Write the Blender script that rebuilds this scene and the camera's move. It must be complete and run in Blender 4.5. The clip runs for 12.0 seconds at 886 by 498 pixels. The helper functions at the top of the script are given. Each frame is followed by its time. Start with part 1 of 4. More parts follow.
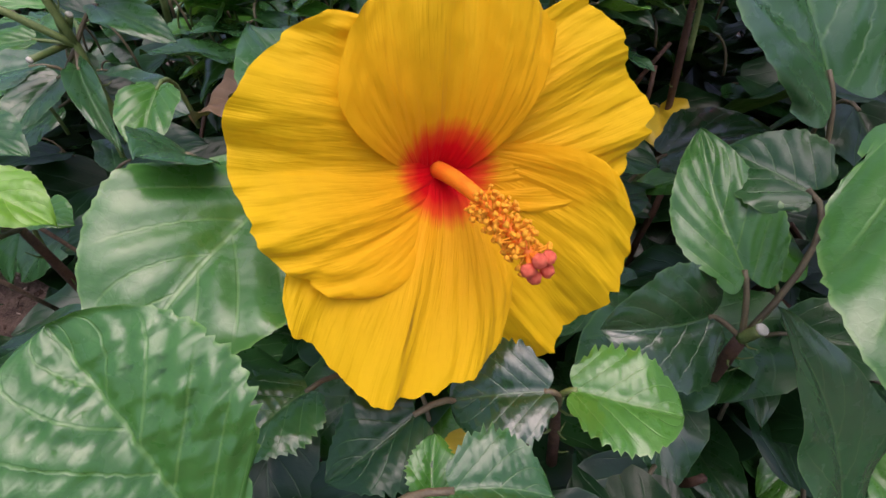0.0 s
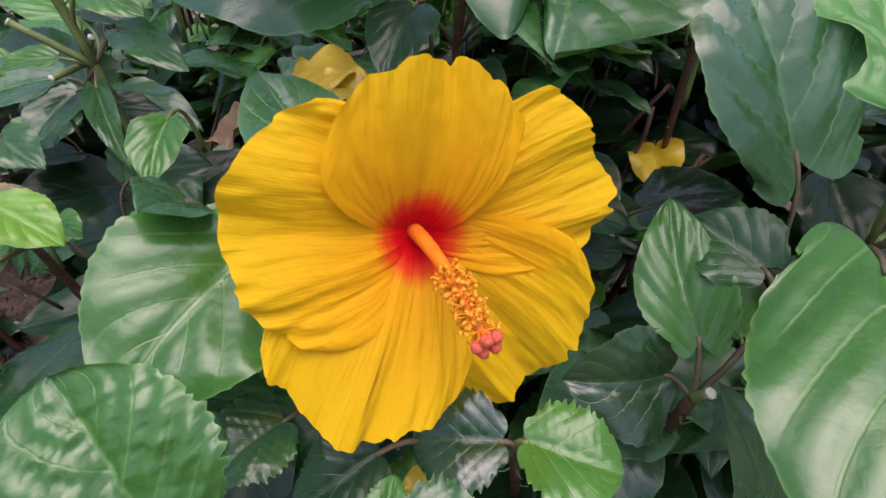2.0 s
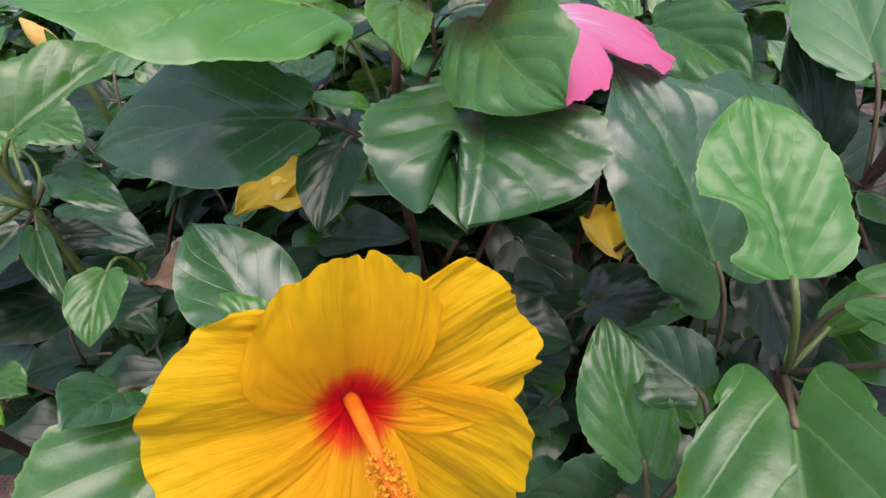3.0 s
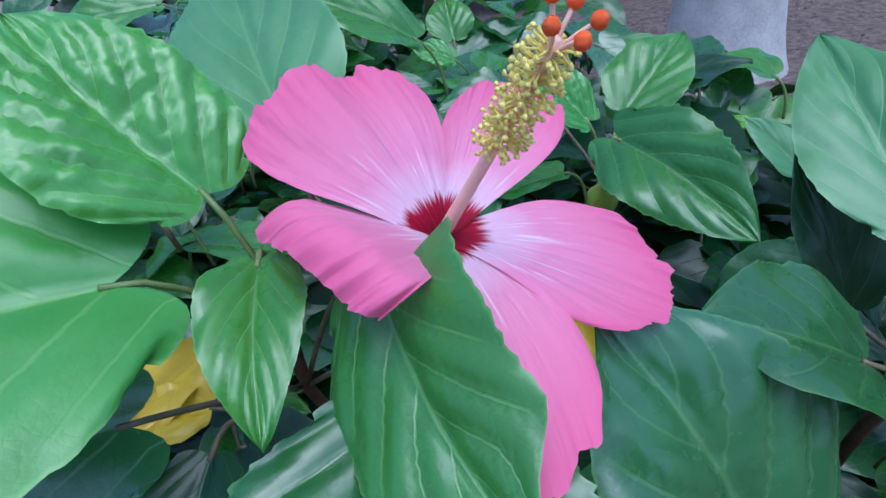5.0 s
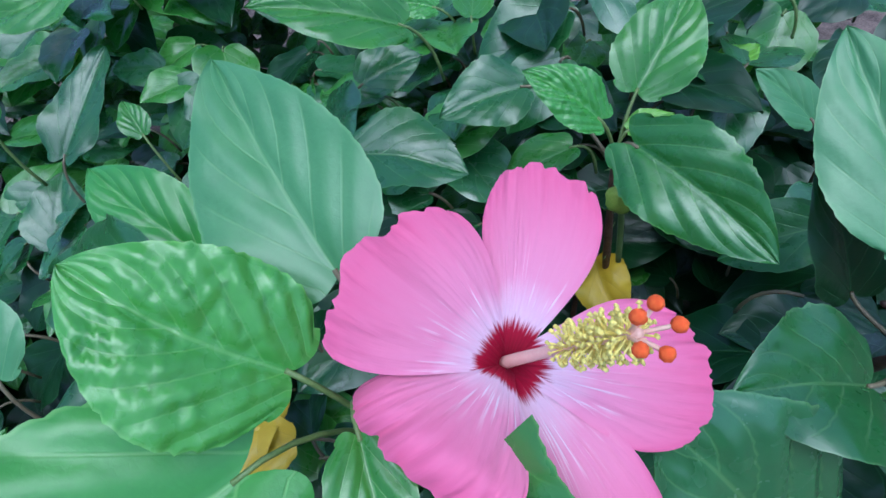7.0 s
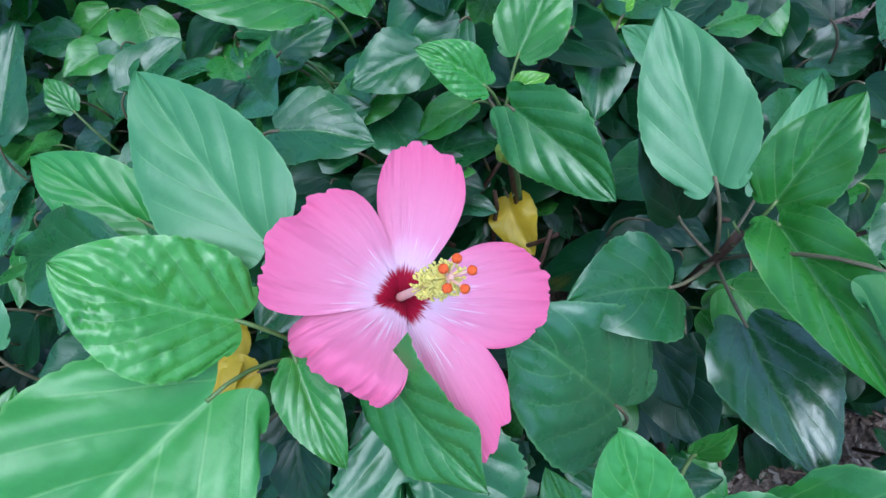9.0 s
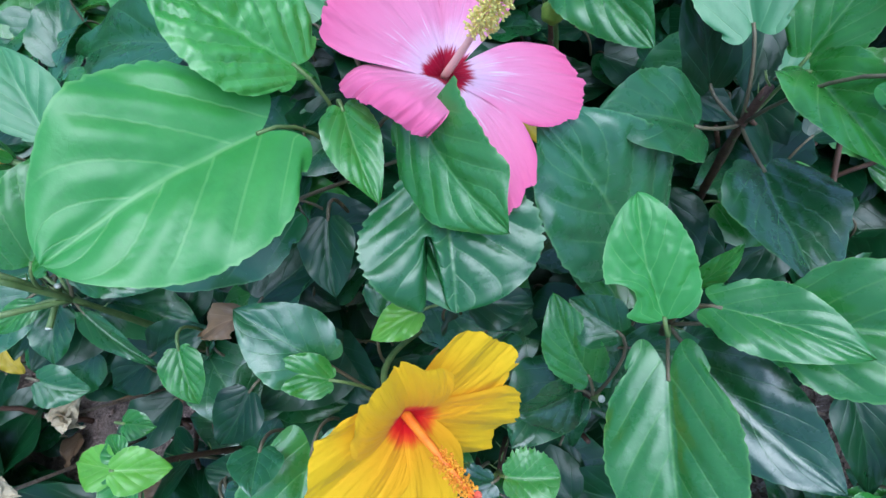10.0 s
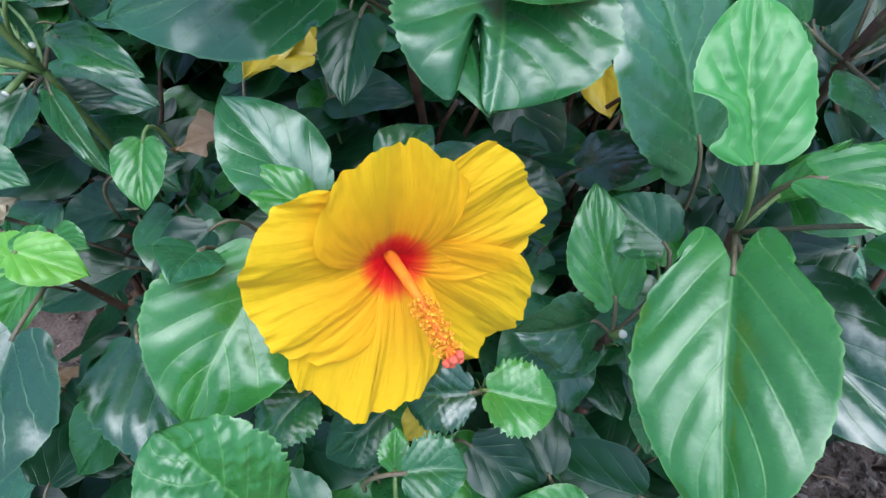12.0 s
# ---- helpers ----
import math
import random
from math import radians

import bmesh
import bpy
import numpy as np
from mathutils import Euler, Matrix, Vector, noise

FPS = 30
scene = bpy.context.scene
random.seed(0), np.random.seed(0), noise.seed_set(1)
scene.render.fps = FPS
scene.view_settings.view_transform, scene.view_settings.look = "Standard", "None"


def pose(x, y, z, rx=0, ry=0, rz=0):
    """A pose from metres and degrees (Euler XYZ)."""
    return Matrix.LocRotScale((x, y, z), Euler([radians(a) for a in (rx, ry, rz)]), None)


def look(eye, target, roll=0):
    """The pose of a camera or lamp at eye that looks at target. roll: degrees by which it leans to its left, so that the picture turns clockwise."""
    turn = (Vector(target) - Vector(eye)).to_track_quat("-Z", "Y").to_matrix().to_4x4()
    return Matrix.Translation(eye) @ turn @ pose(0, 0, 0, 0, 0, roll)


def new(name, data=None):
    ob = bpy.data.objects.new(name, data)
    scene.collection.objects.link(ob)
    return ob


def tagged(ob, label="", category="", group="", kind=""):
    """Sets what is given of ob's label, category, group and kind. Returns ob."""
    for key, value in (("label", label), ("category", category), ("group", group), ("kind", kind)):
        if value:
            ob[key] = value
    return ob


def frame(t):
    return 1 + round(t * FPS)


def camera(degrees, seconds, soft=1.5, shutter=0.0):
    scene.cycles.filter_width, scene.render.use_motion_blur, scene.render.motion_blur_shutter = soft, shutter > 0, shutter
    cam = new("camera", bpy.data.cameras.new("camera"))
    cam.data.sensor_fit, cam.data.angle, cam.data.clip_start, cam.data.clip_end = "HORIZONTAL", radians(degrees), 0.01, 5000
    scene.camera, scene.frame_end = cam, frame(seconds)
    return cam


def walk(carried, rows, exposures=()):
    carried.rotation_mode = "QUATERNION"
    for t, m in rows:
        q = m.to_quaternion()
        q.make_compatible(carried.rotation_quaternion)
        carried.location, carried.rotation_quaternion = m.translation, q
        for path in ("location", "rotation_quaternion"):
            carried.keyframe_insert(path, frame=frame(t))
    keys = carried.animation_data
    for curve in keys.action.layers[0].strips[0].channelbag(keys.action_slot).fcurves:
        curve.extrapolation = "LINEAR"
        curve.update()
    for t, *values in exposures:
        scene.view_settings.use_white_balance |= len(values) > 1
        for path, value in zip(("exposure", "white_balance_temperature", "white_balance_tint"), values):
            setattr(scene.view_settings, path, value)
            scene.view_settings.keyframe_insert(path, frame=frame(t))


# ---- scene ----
cam = camera(85.8, 12.0)
PATH = [
    (0, (0.03, 0.018, 0.405), (-0.078, 1.624, -0.782), -4.7),
    (0.5, (0.028, 0.023, 0.407), (-0.098, 1.624, -0.785), -3.6),
    (1, (0.034, 0.031, 0.42), (-0.11, 1.638, -0.763), -2.8),
    (1.5, (0.04, 0.032, 0.431), (-0.11, 1.633, -0.758), -2.2),
    (2, (0.043, 0.02, 0.43), (-0.091, 1.618, -0.765), -1.3),
    (2.5, (0.059, 0.02, 0.441), (-0.042, 1.61, -0.769), -2.3),
    (3, (0.064, 0.047, 0.473), (0.001, 1.705, -0.644), -5.0),
    (3.2, (0.072, 0.061, 0.482), (0.029, 1.736, -0.609), -5.9),
    (4.8, (0.092, 0.156, 0.517), (0.144, 1.809, -0.608), -9.8),
    (5, (0.094, 0.168, 0.52), (0.16, 1.817, -0.61), -10.1),
    (5.5, (0.105, 0.198, 0.546), (0.105, 1.778, -0.681), -14.0),
    (6, (0.099, 0.212, 0.555), (-0.005, 1.698, -0.78), -21.1),
    (6.5, (0.105, 0.213, 0.564), (0.063, 1.656, -0.82), -19.5),
    (7, (0.096, 0.223, 0.598), (0.057, 1.512, -0.93), -21.8),
    (7.2, (0.111, 0.226, 0.586), (0.115, 1.43, -1.011), -21.0),
    (8.8, (0.141, 0.201, 0.658), (0.105, 1.284, -1.023), -28.7),
    (9, (0.13, 0.19, 0.646), (0.122, 1.205, -1.078), -25.6),
    (9.5, (0.088, 0.139, 0.618), (0.081, 1.158, -1.103), -21.6),
    (10, (0.077, 0.097, 0.61), (0.03, 1.104, -1.117), -20.0),
    (10.5, (0.069, 0.046, 0.64), (-0.004, 1.034, -1.098), -18.5),
    (11, (0.079, -0.01, 0.707), (0.01, 1.003, -1.017), -15.9),
    (11.2, (0.068, 0.010, 0.750), (0.052, 0.985, -1.001), -12.5),
    (11.5, (0.065, -0.016, 0.645), (-0.018, 1.155, -0.974), -10.4),
    (11.8, (0.059, -0.010, 0.530), (-0.045, 1.345, -0.935), -5.4),
    (12, (0.047, 0.033, 0.506), (0.032, 1.233, -1.093), -4.1),
]
EXPOSURES = [(0, 0.42, 6500, 30), (3.2, 0.50, 6500, 29), (4.8, 0.43, 4880, 12), (7.2, 0.49, 4880, 8), (8.8, 0.63, 4870, 4), (10.8, 0.72, 4880, 6), (11.6, 0.84, 5300, 7), (12, 0.86, 5250, 7)]
walk(cam, [(t, look(eye, target, roll)) for t, eye, target, roll in PATH], EXPOSURES)

# ---- light ----
world = bpy.data.worlds.new("sky")
scene.world = world
world.use_nodes = True
wn = world.node_tree.nodes
sky = wn.new("ShaderNodeTexSky")
sky.sky_type, sky.sun_disc = "NISHITA", False
sky.sun_elevation, sky.sun_rotation = radians(77), radians(148)
sky.air_density, sky.dust_density, sky.ozone_density = 1.0, 4.0, 1.0
world.node_tree.links.new(sky.outputs[0], wn["Background"].inputs[0])
wn["Background"].inputs[1].default_value = 0.15
sun_data = bpy.data.lights.new("sun", "SUN")
sun_data.energy, sun_data.angle, sun_data.color = 1.3, radians(62), (1.0, 0.98, 0.95)
sun = new("sun", sun_data)
sun.matrix_world = look((0.35, -0.10, 2.4), (0.1, 0.3, 0.3))


# ---- materials ----
def material(name):
    m = bpy.data.materials.new(name)
    m.use_nodes = True
    t = m.node_tree
    t.nodes.clear()
    out = t.nodes.new("ShaderNodeOutputMaterial")
    bsdf = t.nodes.new("ShaderNodeBsdfPrincipled")
    t.links.new(bsdf.outputs[0], out.inputs[0])
    return m, t, bsdf, out


def node(t, kind, **values):
    n = t.nodes.new(kind)
    for key, value in values.items():
        setattr(n, key, value)
    return n


def put(t, socket, value):
    if hasattr(value, "is_output"):
        t.links.new(value, socket)
    else:
        socket.default_value = value


def maths(t, op, a, b=0.0, c=0.0):
    n = node(t, "ShaderNodeMath", operation=op)
    for s, v in zip(n.inputs, (a, b, c)):
        put(t, s, v)
    return n.outputs[0]


def ramp(t, value, low, high, a=0.0, b=1.0):
    n = node(t, "ShaderNodeMapRange")
    n.interpolation_type = "SMOOTHSTEP"
    for s, v in zip(n.inputs, (value, low, high, a, b)):
        put(t, s, v)
    return n.outputs[0]


def blend(t, factor, a, b, mode="MIX"):
    n = node(t, "ShaderNodeMix", data_type="RGBA", blend_type=mode)
    put(t, n.inputs[0], factor)
    put(t, n.inputs[6], (*a, 1) if isinstance(a, tuple) else a)
    put(t, n.inputs[7], (*b, 1) if isinstance(b, tuple) else b)
    return n.outputs[2]


def grain(t, scale, detail=4.0, where=None, rough=0.55):
    n = node(t, "ShaderNodeTexNoise")
    n.inputs["Scale"].default_value, n.inputs["Detail"].default_value, n.inputs["Roughness"].default_value = scale, detail, rough
    if where is not None:
        t.links.new(where, n.inputs["Vector"])
    return n.outputs[0]


def bump(t, height, strength, distance):
    n = node(t, "ShaderNodeBump")
    n.inputs["Strength"].default_value, n.inputs["Distance"].default_value = strength, distance
    put(t, n.inputs["Height"], height)
    return n.outputs[0]


def leaf_material(name, deep, light, vein, rough, clear=0.18, gloss=0.5, laterals=4.4, ridge=0.22):
    """A leaf's upper side: two greens that drift over the blade, paler veins, a waxy gloss and a little light coming through."""
    m, t, bsdf, out = material(name)
    uv = node(t, "ShaderNodeTexCoord")
    sep = node(t, "ShaderNodeSeparateXYZ")
    t.links.new(uv.outputs["UV"], sep.inputs[0])
    side = maths(t, "ABSOLUTE", maths(t, "MULTIPLY_ADD", sep.outputs[1], 2.0, -1.0))
    rib = ramp(t, side, 0.036, 0.008)
    lean = maths(t, "MULTIPLY_ADD", maths(t, "MULTIPLY", side, side), 0.14, maths(t, "MULTIPLY_ADD", side, -0.66, sep.outputs[0]))
    run = maths(t, "ADD", maths(t, "MULTIPLY", lean, laterals), maths(t, "MULTIPLY", maths(t, "GREATER_THAN", sep.outputs[1], 0.5), 0.4))
    lateral = maths(t, "MULTIPLY", ramp(t, maths(t, "PINGPONG", run, 0.5), 0.060, 0.012), ramp(t, side, 0.97, 0.6))
    mask = maths(t, "MAXIMUM", rib, maths(t, "MULTIPLY", lateral, 0.8))
    info = node(t, "ShaderNodeObjectInfo")
    big = grain(t, 28.0, 3.0, uv.outputs["Object"])
    mix = maths(t, "ADD", maths(t, "MULTIPLY", ramp(t, big, 0.3, 0.7), 0.6), maths(t, "MULTIPLY", info.outputs["Random"], 0.4))
    col = blend(t, mix, deep, light)
    fine = grain(t, 420.0, 3.0, uv.outputs["Object"])
    col = blend(t, maths(t, "MULTIPLY", fine, 0.22), col, tuple(c * 0.55 for c in deep))
    col = blend(t, maths(t, "MULTIPLY", mask, 0.34), col, vein)
    rim = maths(t, "MULTIPLY", ramp(t, side, 0.955, 0.995), 0.45)
    col = blend(t, rim, col, vein)
    put(t, bsdf.inputs["Base Color"], col)
    put(t, bsdf.inputs["Roughness"], maths(t, "MULTIPLY_ADD", grain(t, 90.0, 3.0, uv.outputs["Object"]), 0.22, rough - 0.11))
    bsdf.inputs["Specular IOR Level"].default_value = 0.4 + 0.3 * gloss
    bsdf.inputs["Coat Weight"].default_value = 0.6 * gloss
    bsdf.inputs["Coat Roughness"].default_value = 0.2
    cell = node(t, "ShaderNodeTexVoronoi", feature="DISTANCE_TO_EDGE")
    cell.inputs["Scale"].default_value = 330.0
    t.links.new(uv.outputs["Object"], cell.inputs["Vector"])
    swell = maths(t, "MULTIPLY", ramp(t, maths(t, "PINGPONG", run, 0.5), 0.0, 0.42), ramp(t, side, 0.0, 0.25))
    lumps = maths(t, "MULTIPLY_ADD", grain(t, 55.0, 1.0, uv.outputs["Object"]), 1.3, maths(t, "MULTIPLY", grain(t, 170.0, 2.0, uv.outputs["Object"]), 0.45))
    relief = maths(t, "ADD", maths(t, "MULTIPLY", ramp(t, cell.outputs["Distance"], 0.0, 0.12), 0.025), maths(t, "MULTIPLY_ADD", mask, -0.35, maths(t, "MULTIPLY", fine, 0.14)))
    relief = maths(t, "ADD", relief, maths(t, "ADD", maths(t, "MULTIPLY", swell, ridge), maths(t, "MULTIPLY", lumps, 0.9)))
    put(t, bsdf.inputs["Normal"], bump(t, relief, 0.40, 0.0014))
    through_light = node(t, "ShaderNodeBsdfTranslucent")
    put(t, through_light.inputs[0], blend(t, 0.5, col, (0.2, 0.42, 0.03)))
    mixed = node(t, "ShaderNodeMixShader")
    mixed.inputs[0].default_value = clear
    t.links.new(bsdf.outputs[0], mixed.inputs[1])
    t.links.new(through_light.outputs[0], mixed.inputs[2])
    t.links.new(mixed.outputs[0], out.inputs[0])
    return m


LEAF = {
    # dark: green set lower than the leaf's own, for shade in the hedge's gaps
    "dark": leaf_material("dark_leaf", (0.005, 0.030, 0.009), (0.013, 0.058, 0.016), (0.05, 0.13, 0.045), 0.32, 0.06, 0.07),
    "mid": leaf_material("green_leaf", (0.017, 0.088, 0.020), (0.040, 0.155, 0.036), (0.14, 0.28, 0.09), 0.29, 0.10, 0.55),
    "slick": leaf_material("dark_polished_leaf", (0.010, 0.052, 0.015), (0.024, 0.092, 0.026), (0.10, 0.22, 0.07), 0.27, 0.08, 1.0),
    "bright": leaf_material("bright_leaf", (0.042, 0.190, 0.020), (0.095, 0.305, 0.042), (0.28, 0.46, 0.15), 0.29, 0.2, 0.6),
    "lime": leaf_material("broad_leaf", (0.058, 0.262, 0.038), (0.110, 0.370, 0.070), (0.29, 0.54, 0.16), 0.36, 0.2, 0.4),
    "fresh": leaf_material("fresh_leaf", (0.036, 0.160, 0.026), (0.070, 0.245, 0.046), (0.22, 0.44, 0.11), 0.28, 0.16, 0.6),
    # pale: lighter, greyer green that carries the sky's sheen in its base colour
    "pale": leaf_material("sheen_pale_leaf", (0.072, 0.238, 0.078), (0.128, 0.330, 0.115), (0.22, 0.43, 0.15), 0.44, 0.16),
    "pale2": leaf_material("waxy_leaf", (0.026, 0.112, 0.036), (0.060, 0.195, 0.066), (0.18, 0.36, 0.12), 0.26, 0.13, 0.85),
    "quilt": leaf_material("quilted_leaf", (0.068, 0.29, 0.034), (0.130, 0.41, 0.066), (0.27, 0.55, 0.14), 0.28, 0.2, 0.6, 5.6, 0.8),
    "young": leaf_material("young_leaf", (0.149, 0.420, 0.026), (0.253, 0.550, 0.052), (0.437, 0.640, 0.182), 0.36, 0.28),
    "yellow": leaf_material("yellowed_leaf", (0.72, 0.49, 0.015), (0.84, 0.62, 0.03), (0.6, 0.42, 0.06), 0.5, 0.25),
    "brown": leaf_material("dry_leaf", (0.16, 0.09, 0.045), (0.33, 0.21, 0.10), (0.4, 0.28, 0.14), 0.7, 0.1),
}


def plain_material(name, a, b, rough, scale, relief, strength=0.6):
    """Two colours in grain of two sizes, with fine relief."""
    m, t, bsdf, out = material(name)
    uv = node(t, "ShaderNodeTexCoord")
    big, fine = grain(t, scale, 4.0, uv.outputs["Object"]), grain(t, scale * 9, 4.0, uv.outputs["Object"])
    mix = maths(t, "ADD", maths(t, "MULTIPLY", ramp(t, big, 0.3, 0.7), 0.6), maths(t, "MULTIPLY", ramp(t, fine, 0.3, 0.7), 0.4))
    put(t, bsdf.inputs["Base Color"], blend(t, mix, a, b))
    bsdf.inputs["Roughness"].default_value = rough
    put(t, bsdf.inputs["Normal"], bump(t, maths(t, "ADD", big, fine), strength, relief))
    return m


STEM = plain_material("brown_stem", (0.05, 0.022, 0.014), (0.16, 0.085, 0.05), 0.6, 90.0, 0.001)
GREEN_STEM = plain_material("green_stalk", (0.10, 0.17, 0.04), (0.20, 0.26, 0.08), 0.45, 120.0, 0.0004)
PETIOLE = plain_material("petiole", (0.11, 0.085, 0.05), (0.20, 0.17, 0.09), 0.5, 120.0, 0.0004)
SOIL = plain_material("soil", (0.06, 0.042, 0.034), (0.32, 0.235, 0.195), 0.95, 35.0, 0.006, 1.0)
LITTER = plain_material("litter", (0.10, 0.06, 0.035), (0.36, 0.25, 0.17), 0.85, 60.0, 0.001)
CUT = plain_material("cut_stem", (0.62, 0.60, 0.46), (0.75, 0.73, 0.6), 0.7, 200.0, 0.0003)


def petal_material(name, stops, streak, streak_amount, rough, clear, jag=0.06, crease=0.42):
    """A petal: colours along its length, fine lengthwise veins and creases, soft light through it."""
    m, t, bsdf, out = material(name)
    uv = node(t, "ShaderNodeTexCoord")
    sep = node(t, "ShaderNodeSeparateXYZ")
    t.links.new(uv.outputs["UV"], sep.inputs[0])
    squeeze = node(t, "ShaderNodeCombineXYZ")
    put(t, squeeze.inputs[0], maths(t, "MULTIPLY", sep.outputs[0], 2.4))
    put(t, squeeze.inputs[1], maths(t, "MULTIPLY", sep.outputs[1], 26.0))
    info = node(t, "ShaderNodeObjectInfo")
    put(t, squeeze.inputs[2], maths(t, "MULTIPLY", info.outputs["Random"], 20.0))
    veins = grain(t, 1.0, 3.0, squeeze.outputs[0])
    wide = node(t, "ShaderNodeCombineXYZ")
    put(t, wide.inputs[0], maths(t, "MULTIPLY", sep.outputs[0], 5.0))
    put(t, wide.inputs[1], maths(t, "MULTIPLY", sep.outputs[1], 9.0))
    put(t, wide.inputs[2], maths(t, "MULTIPLY", info.outputs["Random"], 20.0))
    creases = grain(t, 1.0, 2.0, wide.outputs[0])
    reach = maths(t, "ADD", sep.outputs[0], maths(t, "MULTIPLY_ADD", veins, jag, -jag / 2))
    cr = node(t, "ShaderNodeValToRGB")
    while len(cr.color_ramp.elements) < len(stops):
        cr.color_ramp.elements.new(0.5)
    for e, (place, colour) in zip(cr.color_ramp.elements, stops):
        e.position, e.color = place, (*colour, 1)
    put(t, cr.inputs[0], reach)
    ray = maths(t, "MULTIPLY", ramp(t, veins, 0.56, 0.70), maths(t, "MULTIPLY", ramp(t, sep.outputs[0], 0.66, 0.28), streak_amount))
    ray = maths(t, "MULTIPLY", ray, ramp(t, sep.outputs[0], 0.20, 0.32))
    col = blend(t, ray, cr.outputs[0], streak)
    put(t, bsdf.inputs["Base Color"], col)
    bsdf.inputs["Roughness"].default_value = rough
    bsdf.inputs["Specular IOR Level"].default_value = 0.15
    bsdf.inputs["Sheen Weight"].default_value = 0.05
    height = maths(t, "ADD", maths(t, "MULTIPLY", veins, 0.75), maths(t, "MULTIPLY", creases, 0.5))
    put(t, bsdf.inputs["Normal"], bump(t, height, crease, 0.0016))
    lit = node(t, "ShaderNodeBsdfTranslucent")
    put(t, lit.inputs[0], col)
    mixed = node(t, "ShaderNodeMixShader")
    mixed.inputs[0].default_value = clear
    t.links.new(bsdf.outputs[0], mixed.inputs[1])
    t.links.new(lit.outputs[0], mixed.inputs[2])
    t.links.new(mixed.outputs[0], out.inputs[0])
    return m


YELLOW = petal_material("yellow_petal", [(0.0, (0.62, 0.0, 0.004)), (0.14, (0.76, 0.004, 0.006)), (0.21, (0.86, 0.09, 0.008)), (0.29, (0.90, 0.44, 0.002)), (1.0, (0.92, 0.57, 0.003))], (0.88, 0.44, 0.002), 0.25, 0.6, 0.28, 0.10, 0.9)
PINK = petal_material("pink_petal", [(0.0, (0.16, 0.0, 0.010)), (0.155, (0.38, 0.002, 0.03)), (0.20, (0.85, 0.58, 0.71)), (0.40, (0.82, 0.30, 0.47)), (0.95, (0.80, 0.16, 0.33))], (0.94, 0.86, 0.90), 0.75, 0.5, 0.22, 0.16, 0.5)
ORANGE = plain_material("orange_column", (0.85, 0.16, 0.008), (0.90, 0.30, 0.012), 0.5, 150.0, 0.0002)
ROSE = plain_material("rose_column", (0.84, 0.47, 0.36), (0.88, 0.61, 0.46), 0.5, 150.0, 0.0002)
POLLEN_ORANGE = plain_material("orange_pollen", (0.90, 0.32, 0.008), (0.94, 0.46, 0.015), 0.8, 500.0, 0.0004)
POLLEN_YELLOW = plain_material("yellow_pollen", (0.98, 0.78, 0.12), (0.98, 0.88, 0.30), 0.8, 500.0, 0.0004)
STIGMA_RED = plain_material("coral_stigma", (0.80, 0.10, 0.05), (0.88, 0.20, 0.10), 0.75, 900.0, 0.0005)
STIGMA_ORANGE = plain_material("orange_stigma", (0.85, 0.09, 0.01), (0.90, 0.16, 0.02), 0.75, 900.0, 0.0005)


# ---- makers ----
def mesh_object(name, verts, faces, mat, parent=None, m=None, label="", uvs=None, smooth=True):
    """One mesh under a thing. verts are in the frame m, which is given in the world."""
    me = bpy.data.meshes.new(name)
    me.from_pydata(verts, [], faces)
    if uvs is not None:
        layer = me.uv_layers.new(name="UVMap")
        flat = np.array(uvs)[np.array([i for f in faces for i in f])]
        layer.data.foreach_set("uv", flat.ravel())
    me.materials.append(mat)
    me.polygons.foreach_set("use_smooth", [smooth] * len(me.polygons))
    ob = new(name, me)
    place(ob, parent, m)
    if label:
        tagged(ob, label)
    return ob


def place(ob, parent, m):
    m = m or Matrix.Identity(4)
    if parent is not None:
        ob.parent = parent
        m = WORLD[parent.name].inverted() @ m
    ob.matrix_basis = m
    WORLD[ob.name] = (WORLD[parent.name] if parent is not None else Matrix.Identity(4)) @ m


WORLD = {}


def thing(name, m, label, category, group="", kind=""):
    ob = new(name)
    ob.empty_display_size = 0.02
    place(ob, None, m)
    return tagged(ob, label, category, group, kind)


def grid_faces(rows, cols):
    return [(r * cols + c, r * cols + c + 1, (r + 1) * cols + c + 1, (r + 1) * cols + c) for r in range(rows - 1) for c in range(cols - 1)]


